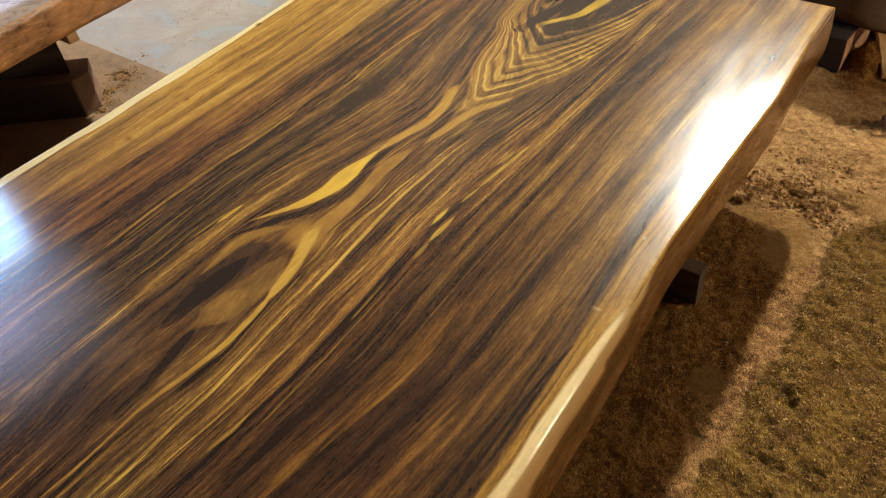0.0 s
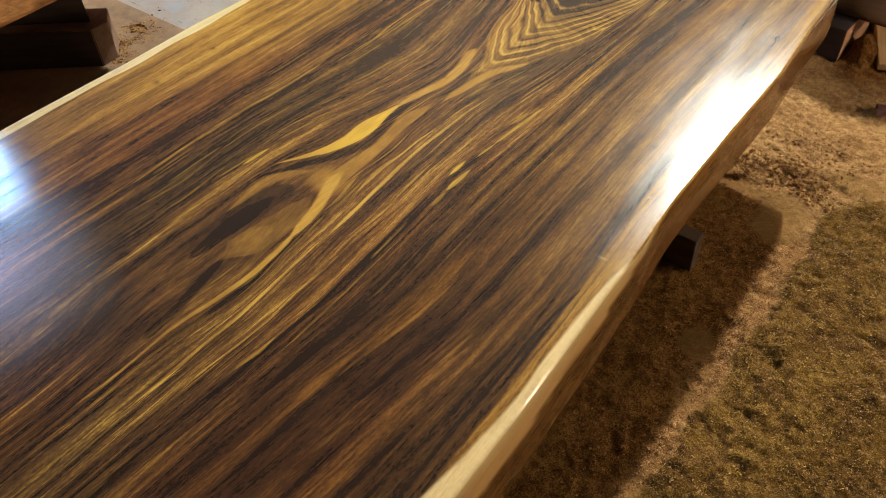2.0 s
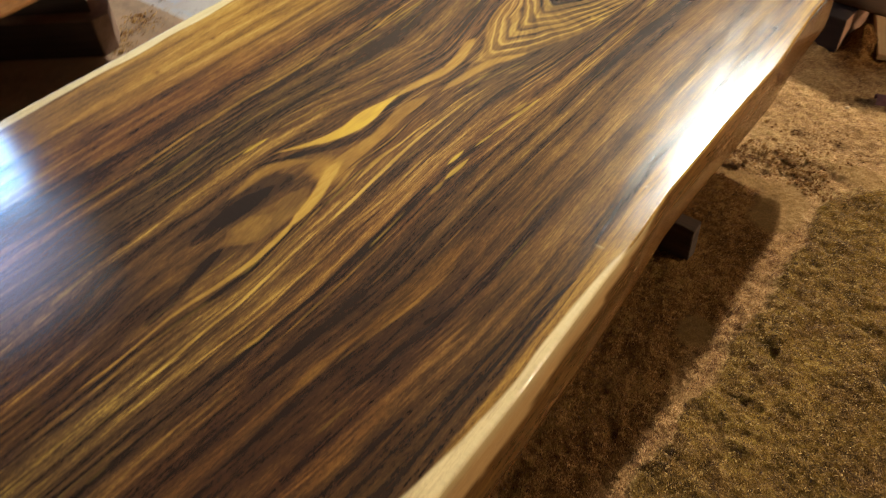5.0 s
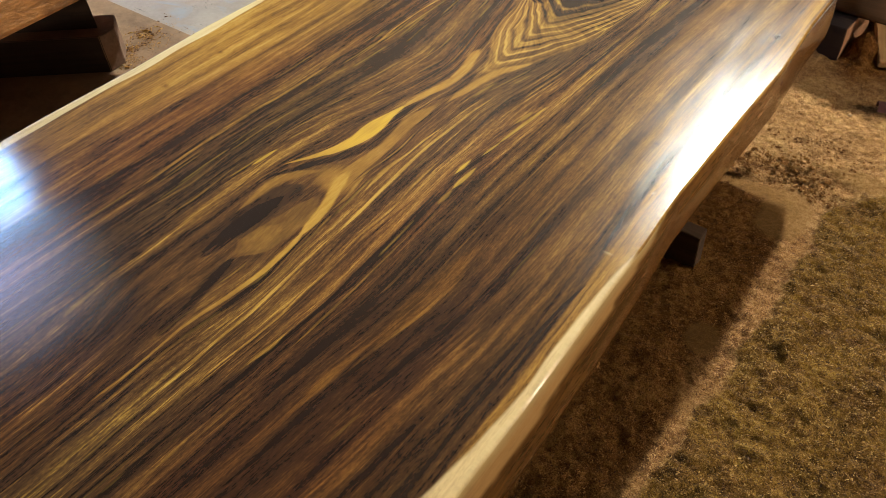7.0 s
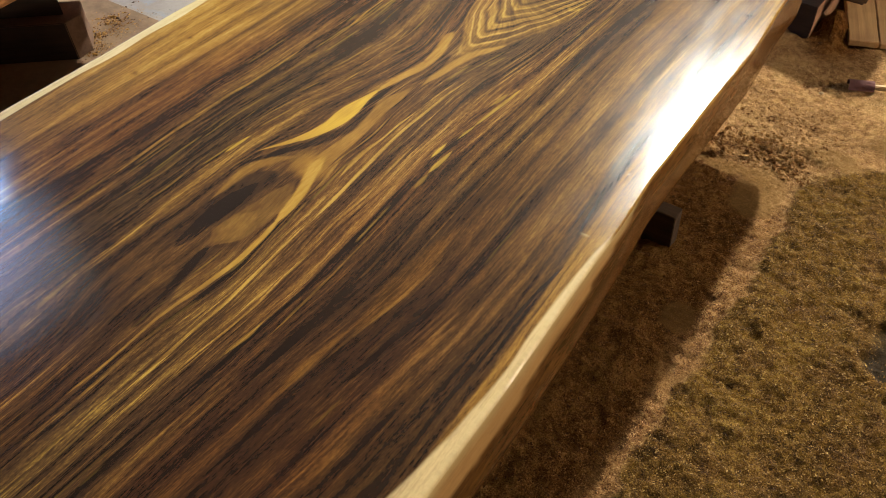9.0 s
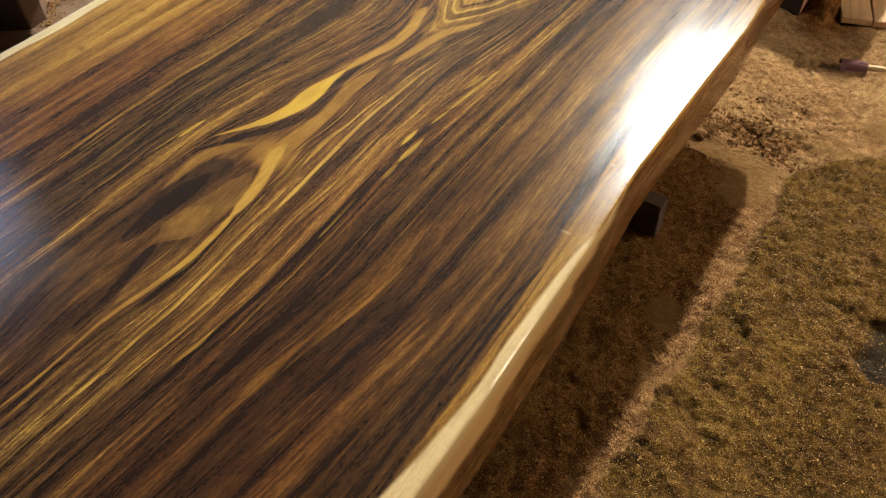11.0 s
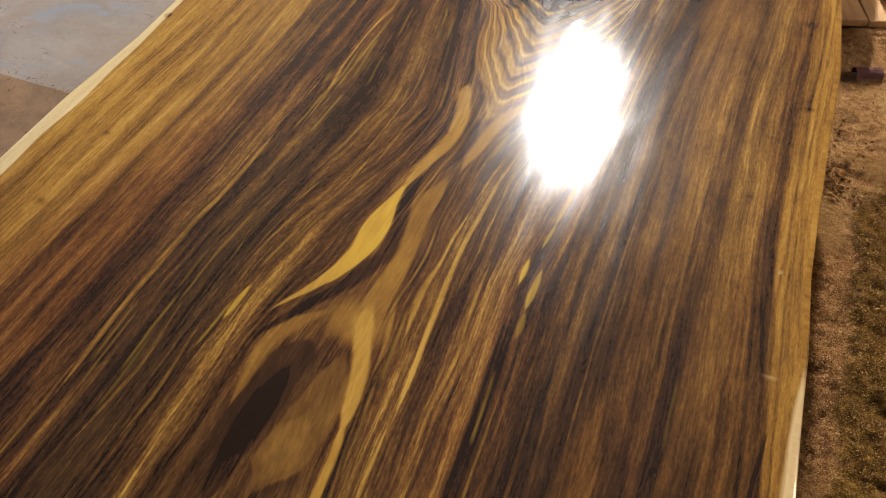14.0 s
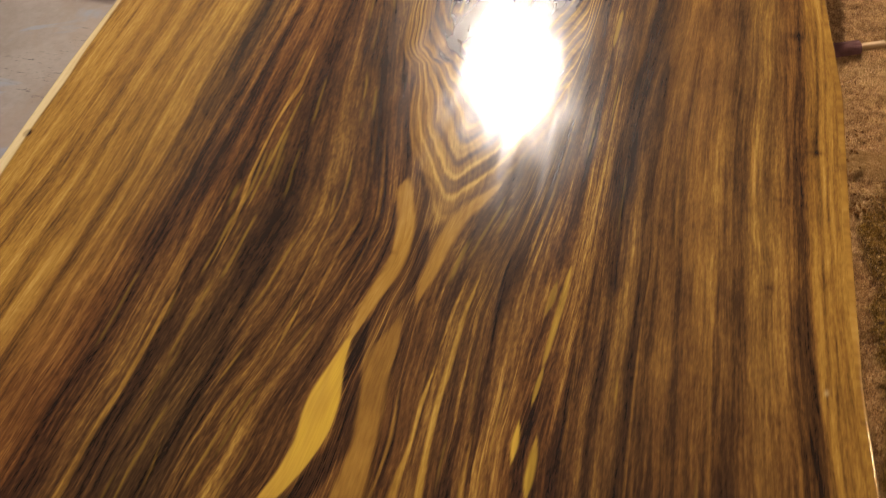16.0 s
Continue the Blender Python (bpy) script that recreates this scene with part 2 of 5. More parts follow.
def plain(name, low, high, scale, rough, bump=0.3, depth=0.003):
    m, nt, b = material(name)
    vec = object_coords(nt)
    t = math_node(nt, "MULTIPLY_ADD", math_node(nt, "SUBTRACT", noise_node(nt, vec, scale * 9, 4), 0.5), 0.5, noise_node(nt, vec, scale, 5, 0.6, 0.5))
    link_in(nt, b.inputs["Base Color"], ramp_node(nt, t, (0.3, low), (0.7, high)))
    link_in(nt, b.inputs["Roughness"], math_node(nt, "MULTIPLY_ADD", t, 0.3, rough - 0.15))
    link_in(nt, b.inputs["Normal"], bump_node(nt, t, bump, depth))
    return m


def glowing(name, colour, strength):
    m, nt, b = material(name)
    b.inputs["Base Color"].default_value = (*colour, 1)
    b.inputs["Emission Color"].default_value = (*colour, 1)
    b.inputs["Emission Strength"].default_value = strength
    return m


def stained_concrete():
    """Worn grey floor with tan wear, bluish worn spots and dark scuffs."""
    m, nt, b = material("worn_concrete")
    vec = object_coords(nt)
    wide, fine = noise_node(nt, vec, 5.0, 5, 0.6, 0.4), noise_node(nt, vec, 70, 4, 0.7)
    t = math_node(nt, "MULTIPLY_ADD", math_node(nt, "SUBTRACT", fine, 0.5), 0.35, wide)
    c = ramp_node(nt, t, (0.3, (0.235, 0.197, 0.160)), (0.7, (0.37, 0.325, 0.278)))
    stain = ramp_node(nt, noise_node(nt, vec, 3.4, 5, 0.65, 0.8), (0.46, (0, 0, 0)), (0.62, (1, 1, 1)))
    c = mix_node(nt, math_node(nt, "MULTIPLY", stain, 0.55), c, (0.285, 0.205, 0.140))
    blue = ramp_node(nt, noise_node(nt, stretched(nt, vec, 5, 9, 5), 1.0, 3, 0.6, 0.8), (0.57, (0, 0, 0)), (0.67, (1, 1, 1)))
    c = mix_node(nt, math_node(nt, "MULTIPLY", blue, 0.65), c, (0.25, 0.29, 0.34))
    scuff = math_node(nt, "MULTIPLY", ramp_node(nt, noise_node(nt, stretched(nt, vec, 26, 110, 20), 1.0, 3, 0.7, 1.5), (0.60, (0, 0, 0)), (0.68, (1, 1, 1))), ramp_node(nt, noise_node(nt, vec, 4.2, 2), (0.48, (0, 0, 0)), (0.57, (1, 1, 1))))
    c = mix_node(nt, math_node(nt, "MULTIPLY", scuff, 0.85), c, (0.06, 0.055, 0.05))
    link_in(nt, b.inputs["Base Color"], c)
    link_in(nt, b.inputs["Roughness"], math_node(nt, "MULTIPLY_ADD", t, 0.3, 0.35))
    link_in(nt, b.inputs["Normal"], bump_node(nt, t, 0.3, 0.003))
    return m


SLAB_WOOD = lacquered_wood()
SAWDUST = sawdust_material("sawdust")
CHIPS = sawdust_material("wood_chips", True)
CONCRETE = stained_concrete()
DIRT = plain("dusty_brown_floor", (0.17, 0.105, 0.055), (0.32, 0.205, 0.115), 5.0, 0.8, 0.6, 0.006)
# unseen walls and roof, kept dark so the lacquer reflects little
WALL = plain("dim_brown_enclosure", (0.026, 0.020, 0.015), (0.052, 0.041, 0.031), 2.0, 0.85)
ROOF = plain("dark_enclosure_roof", (0.03, 0.026, 0.022), (0.06, 0.05, 0.042), 2.5, 0.85)
RAW_ORANGE = rough_wood("raw_orange_timber", (0.17, 0.070, 0.020), (0.62, 0.29, 0.095), "y", 0.30, 0.012, 22)
# block timber coloured near black, with the shade on its sides included
SHADED_BLOCK_WOOD = rough_wood("shaded_block_timber", (0.012, 0.008, 0.007), (0.052, 0.029, 0.020), "x")
RED_BLOCK = rough_wood("reddish_block_timber", (0.22, 0.105, 0.055), (0.42, 0.22, 0.125), "x")
DARK_BEAM = rough_wood("dark_rough_timber", (0.05, 0.028, 0.017), (0.14, 0.08, 0.045), "x")
TAN_PLANK = rough_wood("pale_plank_timber", (0.42, 0.24, 0.105), (0.68, 0.43, 0.20), "y")
MAROON = plain("maroon_abrasive_paper", (0.16, 0.060, 0.055), (0.25, 0.105, 0.092), 60.0, 0.8)
# lighter block colour for the faces that catch light
LIT_BLOCK_FACE = plain("block_lit_face", (0.13, 0.070, 0.042), (0.23, 0.135, 0.088), 14.0, 0.8, 0.4, 0.002)
SHINY_TOP = plain("shiny_brown_slab_top", (0.22, 0.16, 0.14), (0.34, 0.26, 0.22), 6.0, 0.28, 0.2, 0.001)
WRAP = plain("cloudy_plastic_film", (0.52, 0.49, 0.45), (0.80, 0.77, 0.72), 9.0, 0.22, 0.9, 0.012)
STICK = rough_wood("pale_stick_timber", (0.45, 0.29, 0.13), (0.68, 0.48, 0.26), "x")
METAL = plain("dark_painted_metal", (0.04, 0.04, 0.045), (0.07, 0.07, 0.075), 8.0, 0.45)
FRAME_PAINT = plain("white_frame_paint", (0.55, 0.55, 0.53), (0.70, 0.70, 0.68), 6.0, 0.5)
BULB = glowing("warm_bulb_glass", LAMP_COLOUR, LAMP_STRENGTH)
SIDE_BULB = glowing("warm_side_bulb_glass", (1.0, 0.80, 0.58), SIDE_STRENGTH)

# ---- the shed: floor, and unseen walls and roof added round it ----
X0, X1, Y0, Y1, TOP = -3.2, 4.0, -3.0, 12.0, 6.0
bm = bmesh.new()
for x0, x1, y0, y1 in ((X0, X1, Y0, 1.178), (-0.35, X1, 1.178, Y1)):
    vs = bmesh.ops.create_cube(bm, size=1)["verts"]
    bmesh.ops.transform(bm, matrix=Matrix.Translation(((x0 + x1) / 2, (y0 + y1) / 2, -0.081)) @ Matrix.Diagonal((x1 - x0, y1 - y0, 0.138, 1)), verts=vs)
tagged(part("floor", bm, DIRT), "dusty brown packed floor of the shed", "floor", kind="structure")
tagged(part("concrete_floor", box_bm(X0, -0.35, 1.178, Y1, -0.15, -0.012, 0), CONCRETE), "worn pale grey concrete floor with dark scratches", "floor", kind="structure")
tagged(part("ceiling", box_bm(X0, X1, Y0, Y1, TOP, TOP + 0.1, 0), ROOF), "unseen dark roof added to close the shed", "ceiling", kind="structure")
for name, a in (("wall_north", (X0, X1, Y1, Y1 + 0.15)), ("wall_south", (X0, X1, Y0 - 0.15, Y0)), ("wall_east", (X1, X1 + 0.15, Y0 - 0.15, Y1 + 0.15))):
    tagged(part(name, box_bm(*a, -0.15, TOP + 0.1, 0), WALL), "unseen plain dim brown wall added to close the shed", "wall", kind="structure")
wx, wy, wz, ww, wh = WINDOW
bm = bmesh.new()
for y0, y1, z0, z1 in ((Y0 - 0.15, wy - ww / 2, -0.15, TOP + 0.1), (wy + ww / 2, Y1 + 0.15, -0.15, TOP + 0.1), (wy - ww / 2, wy + ww / 2, -0.15, wz - wh / 2), (wy - ww / 2, wy + ww / 2, wz + wh / 2, TOP + 0.1)):
    vs = bmesh.ops.create_cube(bm, size=1)["verts"]
    bmesh.ops.transform(bm, matrix=Matrix.Translation((wx - 0.075, (y0 + y1) / 2, (z0 + z1) / 2)) @ Matrix.Diagonal((0.15, y1 - y0, z1 - z0, 1)), verts=vs)
tagged(part("wall_west", bm, WALL), "unseen plain dim brown wall with a high window, added to close the shed", "wall", kind="structure")
window = tagged(empty("window_1"), "high window with a white wooden frame", "window", kind="structure")
for y0, y1, z0, z1 in ((wy - ww / 2, wy + ww / 2, wz - wh / 2, wz - wh / 2 + 0.05), (wy - ww / 2, wy + ww / 2, wz + wh / 2 - 0.05, wz + wh / 2), (wy - ww / 2, wy - ww / 2 + 0.05, wz - wh / 2 + 0.05, wz + wh / 2 - 0.05), (wy + ww / 2 - 0.05, wy + ww / 2, wz - wh / 2 + 0.05, wz + wh / 2 - 0.05), (wy - ww / 2 + 0.05, wy + ww / 2 - 0.05, wz - 0.03, wz + 0.03)):
    part("window_frame", box_bm(wx - 0.06, wx - 0.005, y0, y1, z0, z1, 0.004), FRAME_PAINT, window)
light = bpy.data.lights.new("window_daylight", "AREA")
light.shape, light.size, light.size_y = "RECTANGLE", wh - 0.1, ww - 0.1
light.energy, light.color = WINDOW_WATTS, WINDOW_COLOUR
new("window_daylight", light).matrix_basis = pose(wx - 0.09, wy, wz, 0, -90, 0)

# unseen glowing panel above the window, added for the slab's lilac sheen
PANEL = (0.78, 2.66)                      # the brightest spot: y, z
panel = tagged(empty("sheen_panel"), "unseen glowing wall panel added for the lilac sheen on the slab", "window", kind="structure")
for y0, y1, z0, z1 in ((0.16, 1.44, 2.54, 2.58), (0.16, 1.44, 3.38, 3.42), (0.16, 0.20, 2.58, 3.38), (1.40, 1.44, 2.58, 3.38)):
    part("window_frame", box_bm(wx + 0.001, wx + 0.03, y0, y1, z0, z1, 0.004), FRAME_PAINT, panel)
m, nt, b = material("sheen_panel_glow")
spread = nt.nodes.new("ShaderNodeTexGradient")
spread.gradient_type = "QUADRATIC_SPHERE"
link_in(nt, spread.inputs[0], stretched(nt, object_coords(nt), 1.0, 1 / 0.80, 1 / 0.85))
b.inputs["Base Color"].default_value = (0.5, 0.55, 0.65, 1)
b.inputs["Emission Color"].default_value = (0.62, 0.61, 1.0, 1)
link_in(nt, b.inputs["Emission Strength"], math_node(nt, "MULTIPLY", spread.outputs["Fac"], PANEL_GLOW))
pane = part("pane", box_bm(0, 0.004, -0.58, 0.62, -0.08, 0.72, 0), m, panel, "glowing pane of the added sheen panel")
pane.location = (wx + 0.002, PANEL[0], PANEL[1])

# wide low fill light in a frame, added further along the same wall
low = tagged(empty("low_fill_frame"), "unseen wide low frame added round a lilac fill light", "window", kind="structure")
for y0, y1, z0, z1 in ((0.9, 2.5, 0.66, 0.72), (0.9, 2.5, 1.70, 1.76), (0.9, 0.96, 0.72, 1.70), (2.44, 2.5, 0.72, 1.70), (1.67, 1.73, 0.72, 1.70)):
    part("window_frame", box_bm(wx + 0.001, wx + 0.03, y0, y1, z0, z1, 0.004), FRAME_PAINT, low)
light = bpy.data.lights.new("low_fill", "AREA")
light.shape, light.size, light.size_y = "RECTANGLE", 0.98, 1.48
light.energy, light.color = LOW_WATTS, (0.66, 0.70, 1.0)
new("low_fill", light).matrix_basis = pose(wx + 0.004, 1.7, 1.21, 0, -90, 0)


def hanging_lamp(at, radius, tall, mat, label):
    lamp = tagged(empty("hanging_lamp"), label, "lamp")
    bm = bmesh.new()
    bmesh.ops.create_uvsphere(bm, u_segments=24, v_segments=16, radius=radius)
    bmesh.ops.transform(bm, matrix=Matrix.Translation(at) @ Matrix.Diagonal((1, 1, tall / radius, 1)), verts=bm.verts)
    part("bulb", bm, mat, lamp, smooth=True)
    bm = bmesh.new()
    bmesh.ops.create_cone(bm, segments=32, radius1=radius + 0.12, radius2=0.05, depth=0.12)
    bmesh.ops.delete(bm, geom=[f for f in bm.faces if len(f.verts) > 4], context="FACES_ONLY")
    bmesh.ops.transform(bm, matrix=Matrix.Translation(at + Vector((0, 0, tall + 0.05))), verts=bm.verts)
    bmesh.ops.solidify(bm, geom=bm.faces[:], thickness=0.003)
    part("shade", bm, METAL, lamp, smooth=True)
    part("cord", box_bm(at.x - 0.004, at.x + 0.004, at.y - 0.004, at.y + 0.004, at.z + tall + 0.09, TOP, 0.001), METAL, lamp)


hanging_lamp(LAMP, 0.092, 0.172, BULB, "bright bulb under a dark metal shade")
hanging_lamp(SIDE_LAMP, 0.06, 0.07, SIDE_BULB, "small warm bulb under a dark metal shade")


# ---- ground of sawdust ----
def ground_axis(lo, a, b, hi, fine, coarse):
    return np.concatenate([np.arange(lo, a, coarse), np.arange(a, b, fine), np.arange(b, hi + coarse, coarse)])


def olive_tone_mask(x, y):
    """The darker, olive-brown spread of sawdust beside the slab."""
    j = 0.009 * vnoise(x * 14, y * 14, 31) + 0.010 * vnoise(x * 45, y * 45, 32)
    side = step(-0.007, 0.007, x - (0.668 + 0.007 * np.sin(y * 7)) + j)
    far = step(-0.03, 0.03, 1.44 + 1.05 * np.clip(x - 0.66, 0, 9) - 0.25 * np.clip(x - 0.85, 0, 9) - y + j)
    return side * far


def packed_mask(x, y):
    j = 0.02 * vnoise(x * 20, y * 20, 33)
    spots = ((0.60, 0.955, 0.035, 0.045), (0.60, 1.36, 0.06, 0.09), (0.69, 1.548, 0.065, 0.036), (0.83, 1.66, 0.09, 0.05), (0.51, 1.405, 0.10, 0.022))
    out = 0 * x
    for cx, cy, rx, ry in spots:
        out = np.maximum(out, step(1.15, 0.75, np.hypot((x - cx) / rx, (y - cy) / ry) + 6 * j))
    return out


def russet_shade_mask(x, y):
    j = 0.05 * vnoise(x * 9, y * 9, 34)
    # under: shade painted on the ground where the slab's shadow falls
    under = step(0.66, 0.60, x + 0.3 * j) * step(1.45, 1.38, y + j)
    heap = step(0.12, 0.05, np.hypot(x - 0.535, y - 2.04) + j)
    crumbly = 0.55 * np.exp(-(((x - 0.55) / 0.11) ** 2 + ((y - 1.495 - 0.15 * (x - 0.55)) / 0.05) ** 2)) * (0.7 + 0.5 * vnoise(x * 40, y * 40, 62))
    strip = 0.5 * step(1.42, 1.34, y + j) * (1 - olive_tone_mask(x, y))
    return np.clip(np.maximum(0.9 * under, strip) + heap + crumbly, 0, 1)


def dark_spot_mask(x, y):
    # ragged dark patch, sunk into a shallow pit
    return step(1.15, 0.7, np.hypot((x - 0.96) / 0.055, (y - 1.075) / 0.07) + 0.35 * vnoise(x * 30, y * 30, 49))


def ground_height(x, y):
    h = 0.009 * vnoise(x * 5, y * 5, 1) + 0.005 * vnoise(x * 14, y * 14, 2) + 0.0045 * vnoise(x * 38, y * 38, 3)
    clod = np.clip(vnoise(x * 26, y * 26, 6) + 0.4 * vnoise(x * 60, y * 60, 7) - 0.25, 0, 1) * np.clip(vnoise(x * 4 + 9, y * 4, 8) + 0.2, 0, 1)
    h = h + (0.014 - 0.002 * olive_tone_mask(x, y)) * clod * (1 - 0.7 * russet_shade_mask(x, y)) + 0.0036 * vnoise(x * 95, y * 95, 4) + 0.0018 * vnoise(x * 190, y * 190, 5)
    crack = step(0.10, 0.0, np.abs(vnoise(x * 7 + 3, y * 9, 9) + 0.35 * vnoise(x * 24, y * 24, 10))) * step(0.1, 0.5, vnoise(x * 5, y * 6 + 4, 37))
    h = h - 0.0055 * crack * olive_tone_mask(x, y) + 0.0022 * vnoise(x * 110, y * 110, 38) * russet_shade_mask(x, y)
    for x0, y0, x1, y1 in ((0.675, 1.14, 0.80, 1.105), (0.70, 0.99, 0.755, 0.962), (0.82, 1.13, 0.93, 1.12), (0.45, 1.338, 0.545, 1.352)):
        k = np.clip((x - x0) / (x1 - x0), 0, 1)
        gap = np.hypot(x - x0 - k * (x1 - x0), y - y0 - k * (y1 - y0) + 0.016 * vnoise(x * 30, y * 30, 48))
        h = h - 0.0045 * step(0.014, 0.002, gap + 0.006 * vnoise(x * 25, y * 25, 50))
    h = h * (1 - 0.2 * russet_shade_mask(x, y)) + 0.006 * olive_tone_mask(x, y) - 0.02 * dark_spot_mask(x, y)
    h = h * (1 - 0.85 * packed_mask(x, y))
    h = h + 0.065 * np.exp(-((x - 0.533) ** 2 / 0.0011 + (y - 2.06) ** 2 / 0.003))
    ridge = np.exp(-(((x - 0.60) / 0.10) ** 2 + ((y - 1.50 - 0.3 * (x - 0.6)) / 0.05) ** 2))
    h = h + ridge * (0.002 + 0.018 * np.abs(vnoise(x * 85, y * 85, 46)) + 0.006 * vnoise(x * 160, y * 160, 47))
    h = np.maximum(h + 0.006, -0.008)
    rim = step(-0.62, -0.5, x)
    return h * rim - 0.02 * (1 - rim)


gx = ground_axis(-0.66, 0.40, 1.15, X1 - 0.1, 0.005, 0.03)
gy = ground_axis(Y0 + 0.02, 0.25, 2.35, Y1 - 0.1, 0.005, 0.05)
GX, GY = np.meshgrid(gx, gy)
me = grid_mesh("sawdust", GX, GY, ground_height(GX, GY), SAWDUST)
for key, mask in (("olive_tone", olive_tone_mask), ("packed", packed_mask), ("russet", russet_shade_mask), ("dark_spot", dark_spot_mask)):
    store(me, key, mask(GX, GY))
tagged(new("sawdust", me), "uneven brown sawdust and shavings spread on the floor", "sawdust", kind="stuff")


def chips(name, count, x0, x1, y0, y1, size, label, seed):
    """Loose flakes of wood lying on the ground, one mesh."""
    r = np.random.RandomState(seed)
    x, y = r.uniform(x0, x1, count), r.uniform(y0, y1, count)
    keep = (np.maximum(np.maximum(packed_mask(x, y), 0.8 * dark_spot_mask(x, y)), 0.55 * step(1.3, 1.5, y) * (1 - olive_tone_mask(x, y))) < r.rand(count)) if x0 > -0.6 else (np.exp(-((x + 1.165) ** 2 + (y - 0.985) ** 2) / 0.0012) + np.exp(-((x + 1.20) ** 2 + (y - 1.09) ** 2) / 0.0014) + 0.5 * np.exp(-((x + 0.86) ** 2 / 0.02 + (y - 1.172 - 0.01 * vnoise(x * 14, y, 41)) ** 2 / 0.00006)) + 0.06) * (1 + 1.2 * vnoise(x * 30, y * 30, 40)) > r.rand(count)
    x, y = x[keep], y[keep]
    n = len(x)
    z = (ground_height(x, y) if x0 > -0.6 else 0 * x - 0.012) + 0.001
    a, w = r.uniform(0, 2 * np.pi, n), size * r.lognormal(0, 0.35, n)
    l = w * r.uniform(1, 2.4, n)
    tilt = r.uniform(-0.5, 0.5, (n, 2))
    pts = []
    for sx, sy in ((-1, -1), (1, -1), (1, 1), (-1, 1)):
        px, py = sx * l / 2, sy * w / 2
        pts.append(np.stack([x + px * np.cos(a) - py * np.sin(a), y + px * np.sin(a) + py * np.cos(a), z + tilt[:, 0] * px + tilt[:, 1] * py + 0.15 * l], -1))
    V = np.stack(pts, 1).reshape(-1, 3)
    me = bpy.data.meshes.new(name)
    me.from_pydata(V.tolist(), [], np.arange(4 * n).reshape(-1, 4).tolist())
    me.materials.append(CHIPS)
    store(me, "olive_tone", 0.85 * olive_tone_mask(V[:, 0], V[:, 1]) if x0 > -0.6 else 0.8 + 0 * V[:, 0])
    store(me, "russet", russet_shade_mask(V[:, 0], V[:, 1]) if x0 > -0.6 else 0.6 + 0 * V[:, 0])
    return tagged(new(name, me), label, "wood chips", kind="stuff")


chips("wood_chips", 180000, 0.42, 1.15, 0.3, 2.35, 0.00095, "small pale and brown wood chips strewn over sawdust", 5)
chips("floor_chips", 26000, -1.30, -0.70, 0.90, 1.20, 0.0012, "crumbs of sawdust on the dusty floor", 6)


def clods(name, spots, low, mat, olive_tone, russet, label, seed):
    """Loose lumps of pressed sawdust strewn round the spots (count, x, y, turn, long, wide, size), one mesh."""
    r = np.random.RandomState(seed)
    bm = bmesh.new()
    bmesh.ops.create_icosphere(bm, subdivisions=2, radius=1.0)
    bm.verts.ensure_lookup_table()
    unit = np.array([v.co[:] for v in bm.verts])
    tris = np.array([[v.index for v in f.verts] for f in bm.faces])
    bm.free()
    V, F = [], []
    for count, cx, cy, turn, long, wide, size in spots:
        for _ in range(count):
            i = len(V)
            p, q = long * r.randn(), wide * r.randn()
            x, y = cx + p * math.cos(turn) - q * math.sin(turn), cy + p * math.sin(turn) + q * math.cos(turn)
            s = size * r.lognormal(0, 0.5)
            ragged = 1 + 0.45 * vnoise(unit[:, 0] * 2.3 + 9 * i, unit[:, 1] * 2.3 + unit[:, 2] * 1.9, 61)[:, None]
            p = unit * ragged * np.array([r.uniform(0.9, 1.5), r.uniform(0.6, 1), r.uniform(0.4, 0.75)]) * s
            a = r.uniform(0, 2 * np.pi)
            p = p @ np.array([[np.cos(a), np.sin(a), 0], [-np.sin(a), np.cos(a), 0], [0, 0, 1]])
            z = low if low is not None else float(ground_height(np.array([x]), np.array([y]))[0])
            V.append(p + np.array([x, y, z + 0.2 * s]))
            F.append(tris + len(unit) * i)
    V = np.concatenate(V)
    me = bpy.data.meshes.new(name)
    me.from_pydata(V.tolist(), [], np.concatenate(F).tolist())
    me.materials.append(mat)
    store(me, "olive_tone", olive_tone + 0 * V[:, 0])
    store(me, "russet", russet + 0 * V[:, 0])
    return tagged(new(name, me), label, "sawdust clods", kind="stuff")


clods("sawdust_clods", ((300, 0.465, 1.47, 1.2, 0.035, 0.02, 0.0019), (480, 0.545, 1.51, 0.2, 0.05, 0.028, 0.0020), (280, 0.61, 1.465, -0.2, 0.045, 0.014, 0.0019), (260, 0.58, 1.61, 0.2, 0.07, 0.05, 0.0014)), None, SAWDUST, 0.6, 0.75, "brown clods of pressed sawdust on the loose sawdust", 12)
clods("floor_clods", ((230, -1.235, 1.112, 0.5, 0.03, 0.018, 0.0014), (160, -1.212, 1.025, 1.2, 0.022, 0.012, 0.0015), (110, -1.165, 0.978, 2.4, 0.025, 0.012, 0.0015), (60, -1.22, 1.08, 0.8, 0.06, 0.05, 0.0013), (6, -1.27, 1.215, 0.5, 0.02, 0.012, 0.0018)), -0.012, CHIPS, 0.9, 0.25, "brown crumbs of sawdust on the dusty floor", 13)

# ---- the lacquered slab ----
HT, HB, Y_NEAR, Y_FAR = 0.36, 0.256, -1.3, 1.648
left_edge = curve((-0.527, -1.3), (-0.528, 0.45), (-0.521, 0.66), (-0.523, 0.84), (-0.514, 1.0), (-0.519, 1.2), (-0.514, 1.65))
right_edge = curve((0.50, -1.3), (0.535, 0.1), (0.545, 0.25), (0.541, 0.45), (0.536, 0.55), (0.531, 0.68), (0.529, 0.77), (0.521, 0.89), (0.520, 1.1), (0.523, 1.31), (0.510, 1.5), (0.508, 1.65))
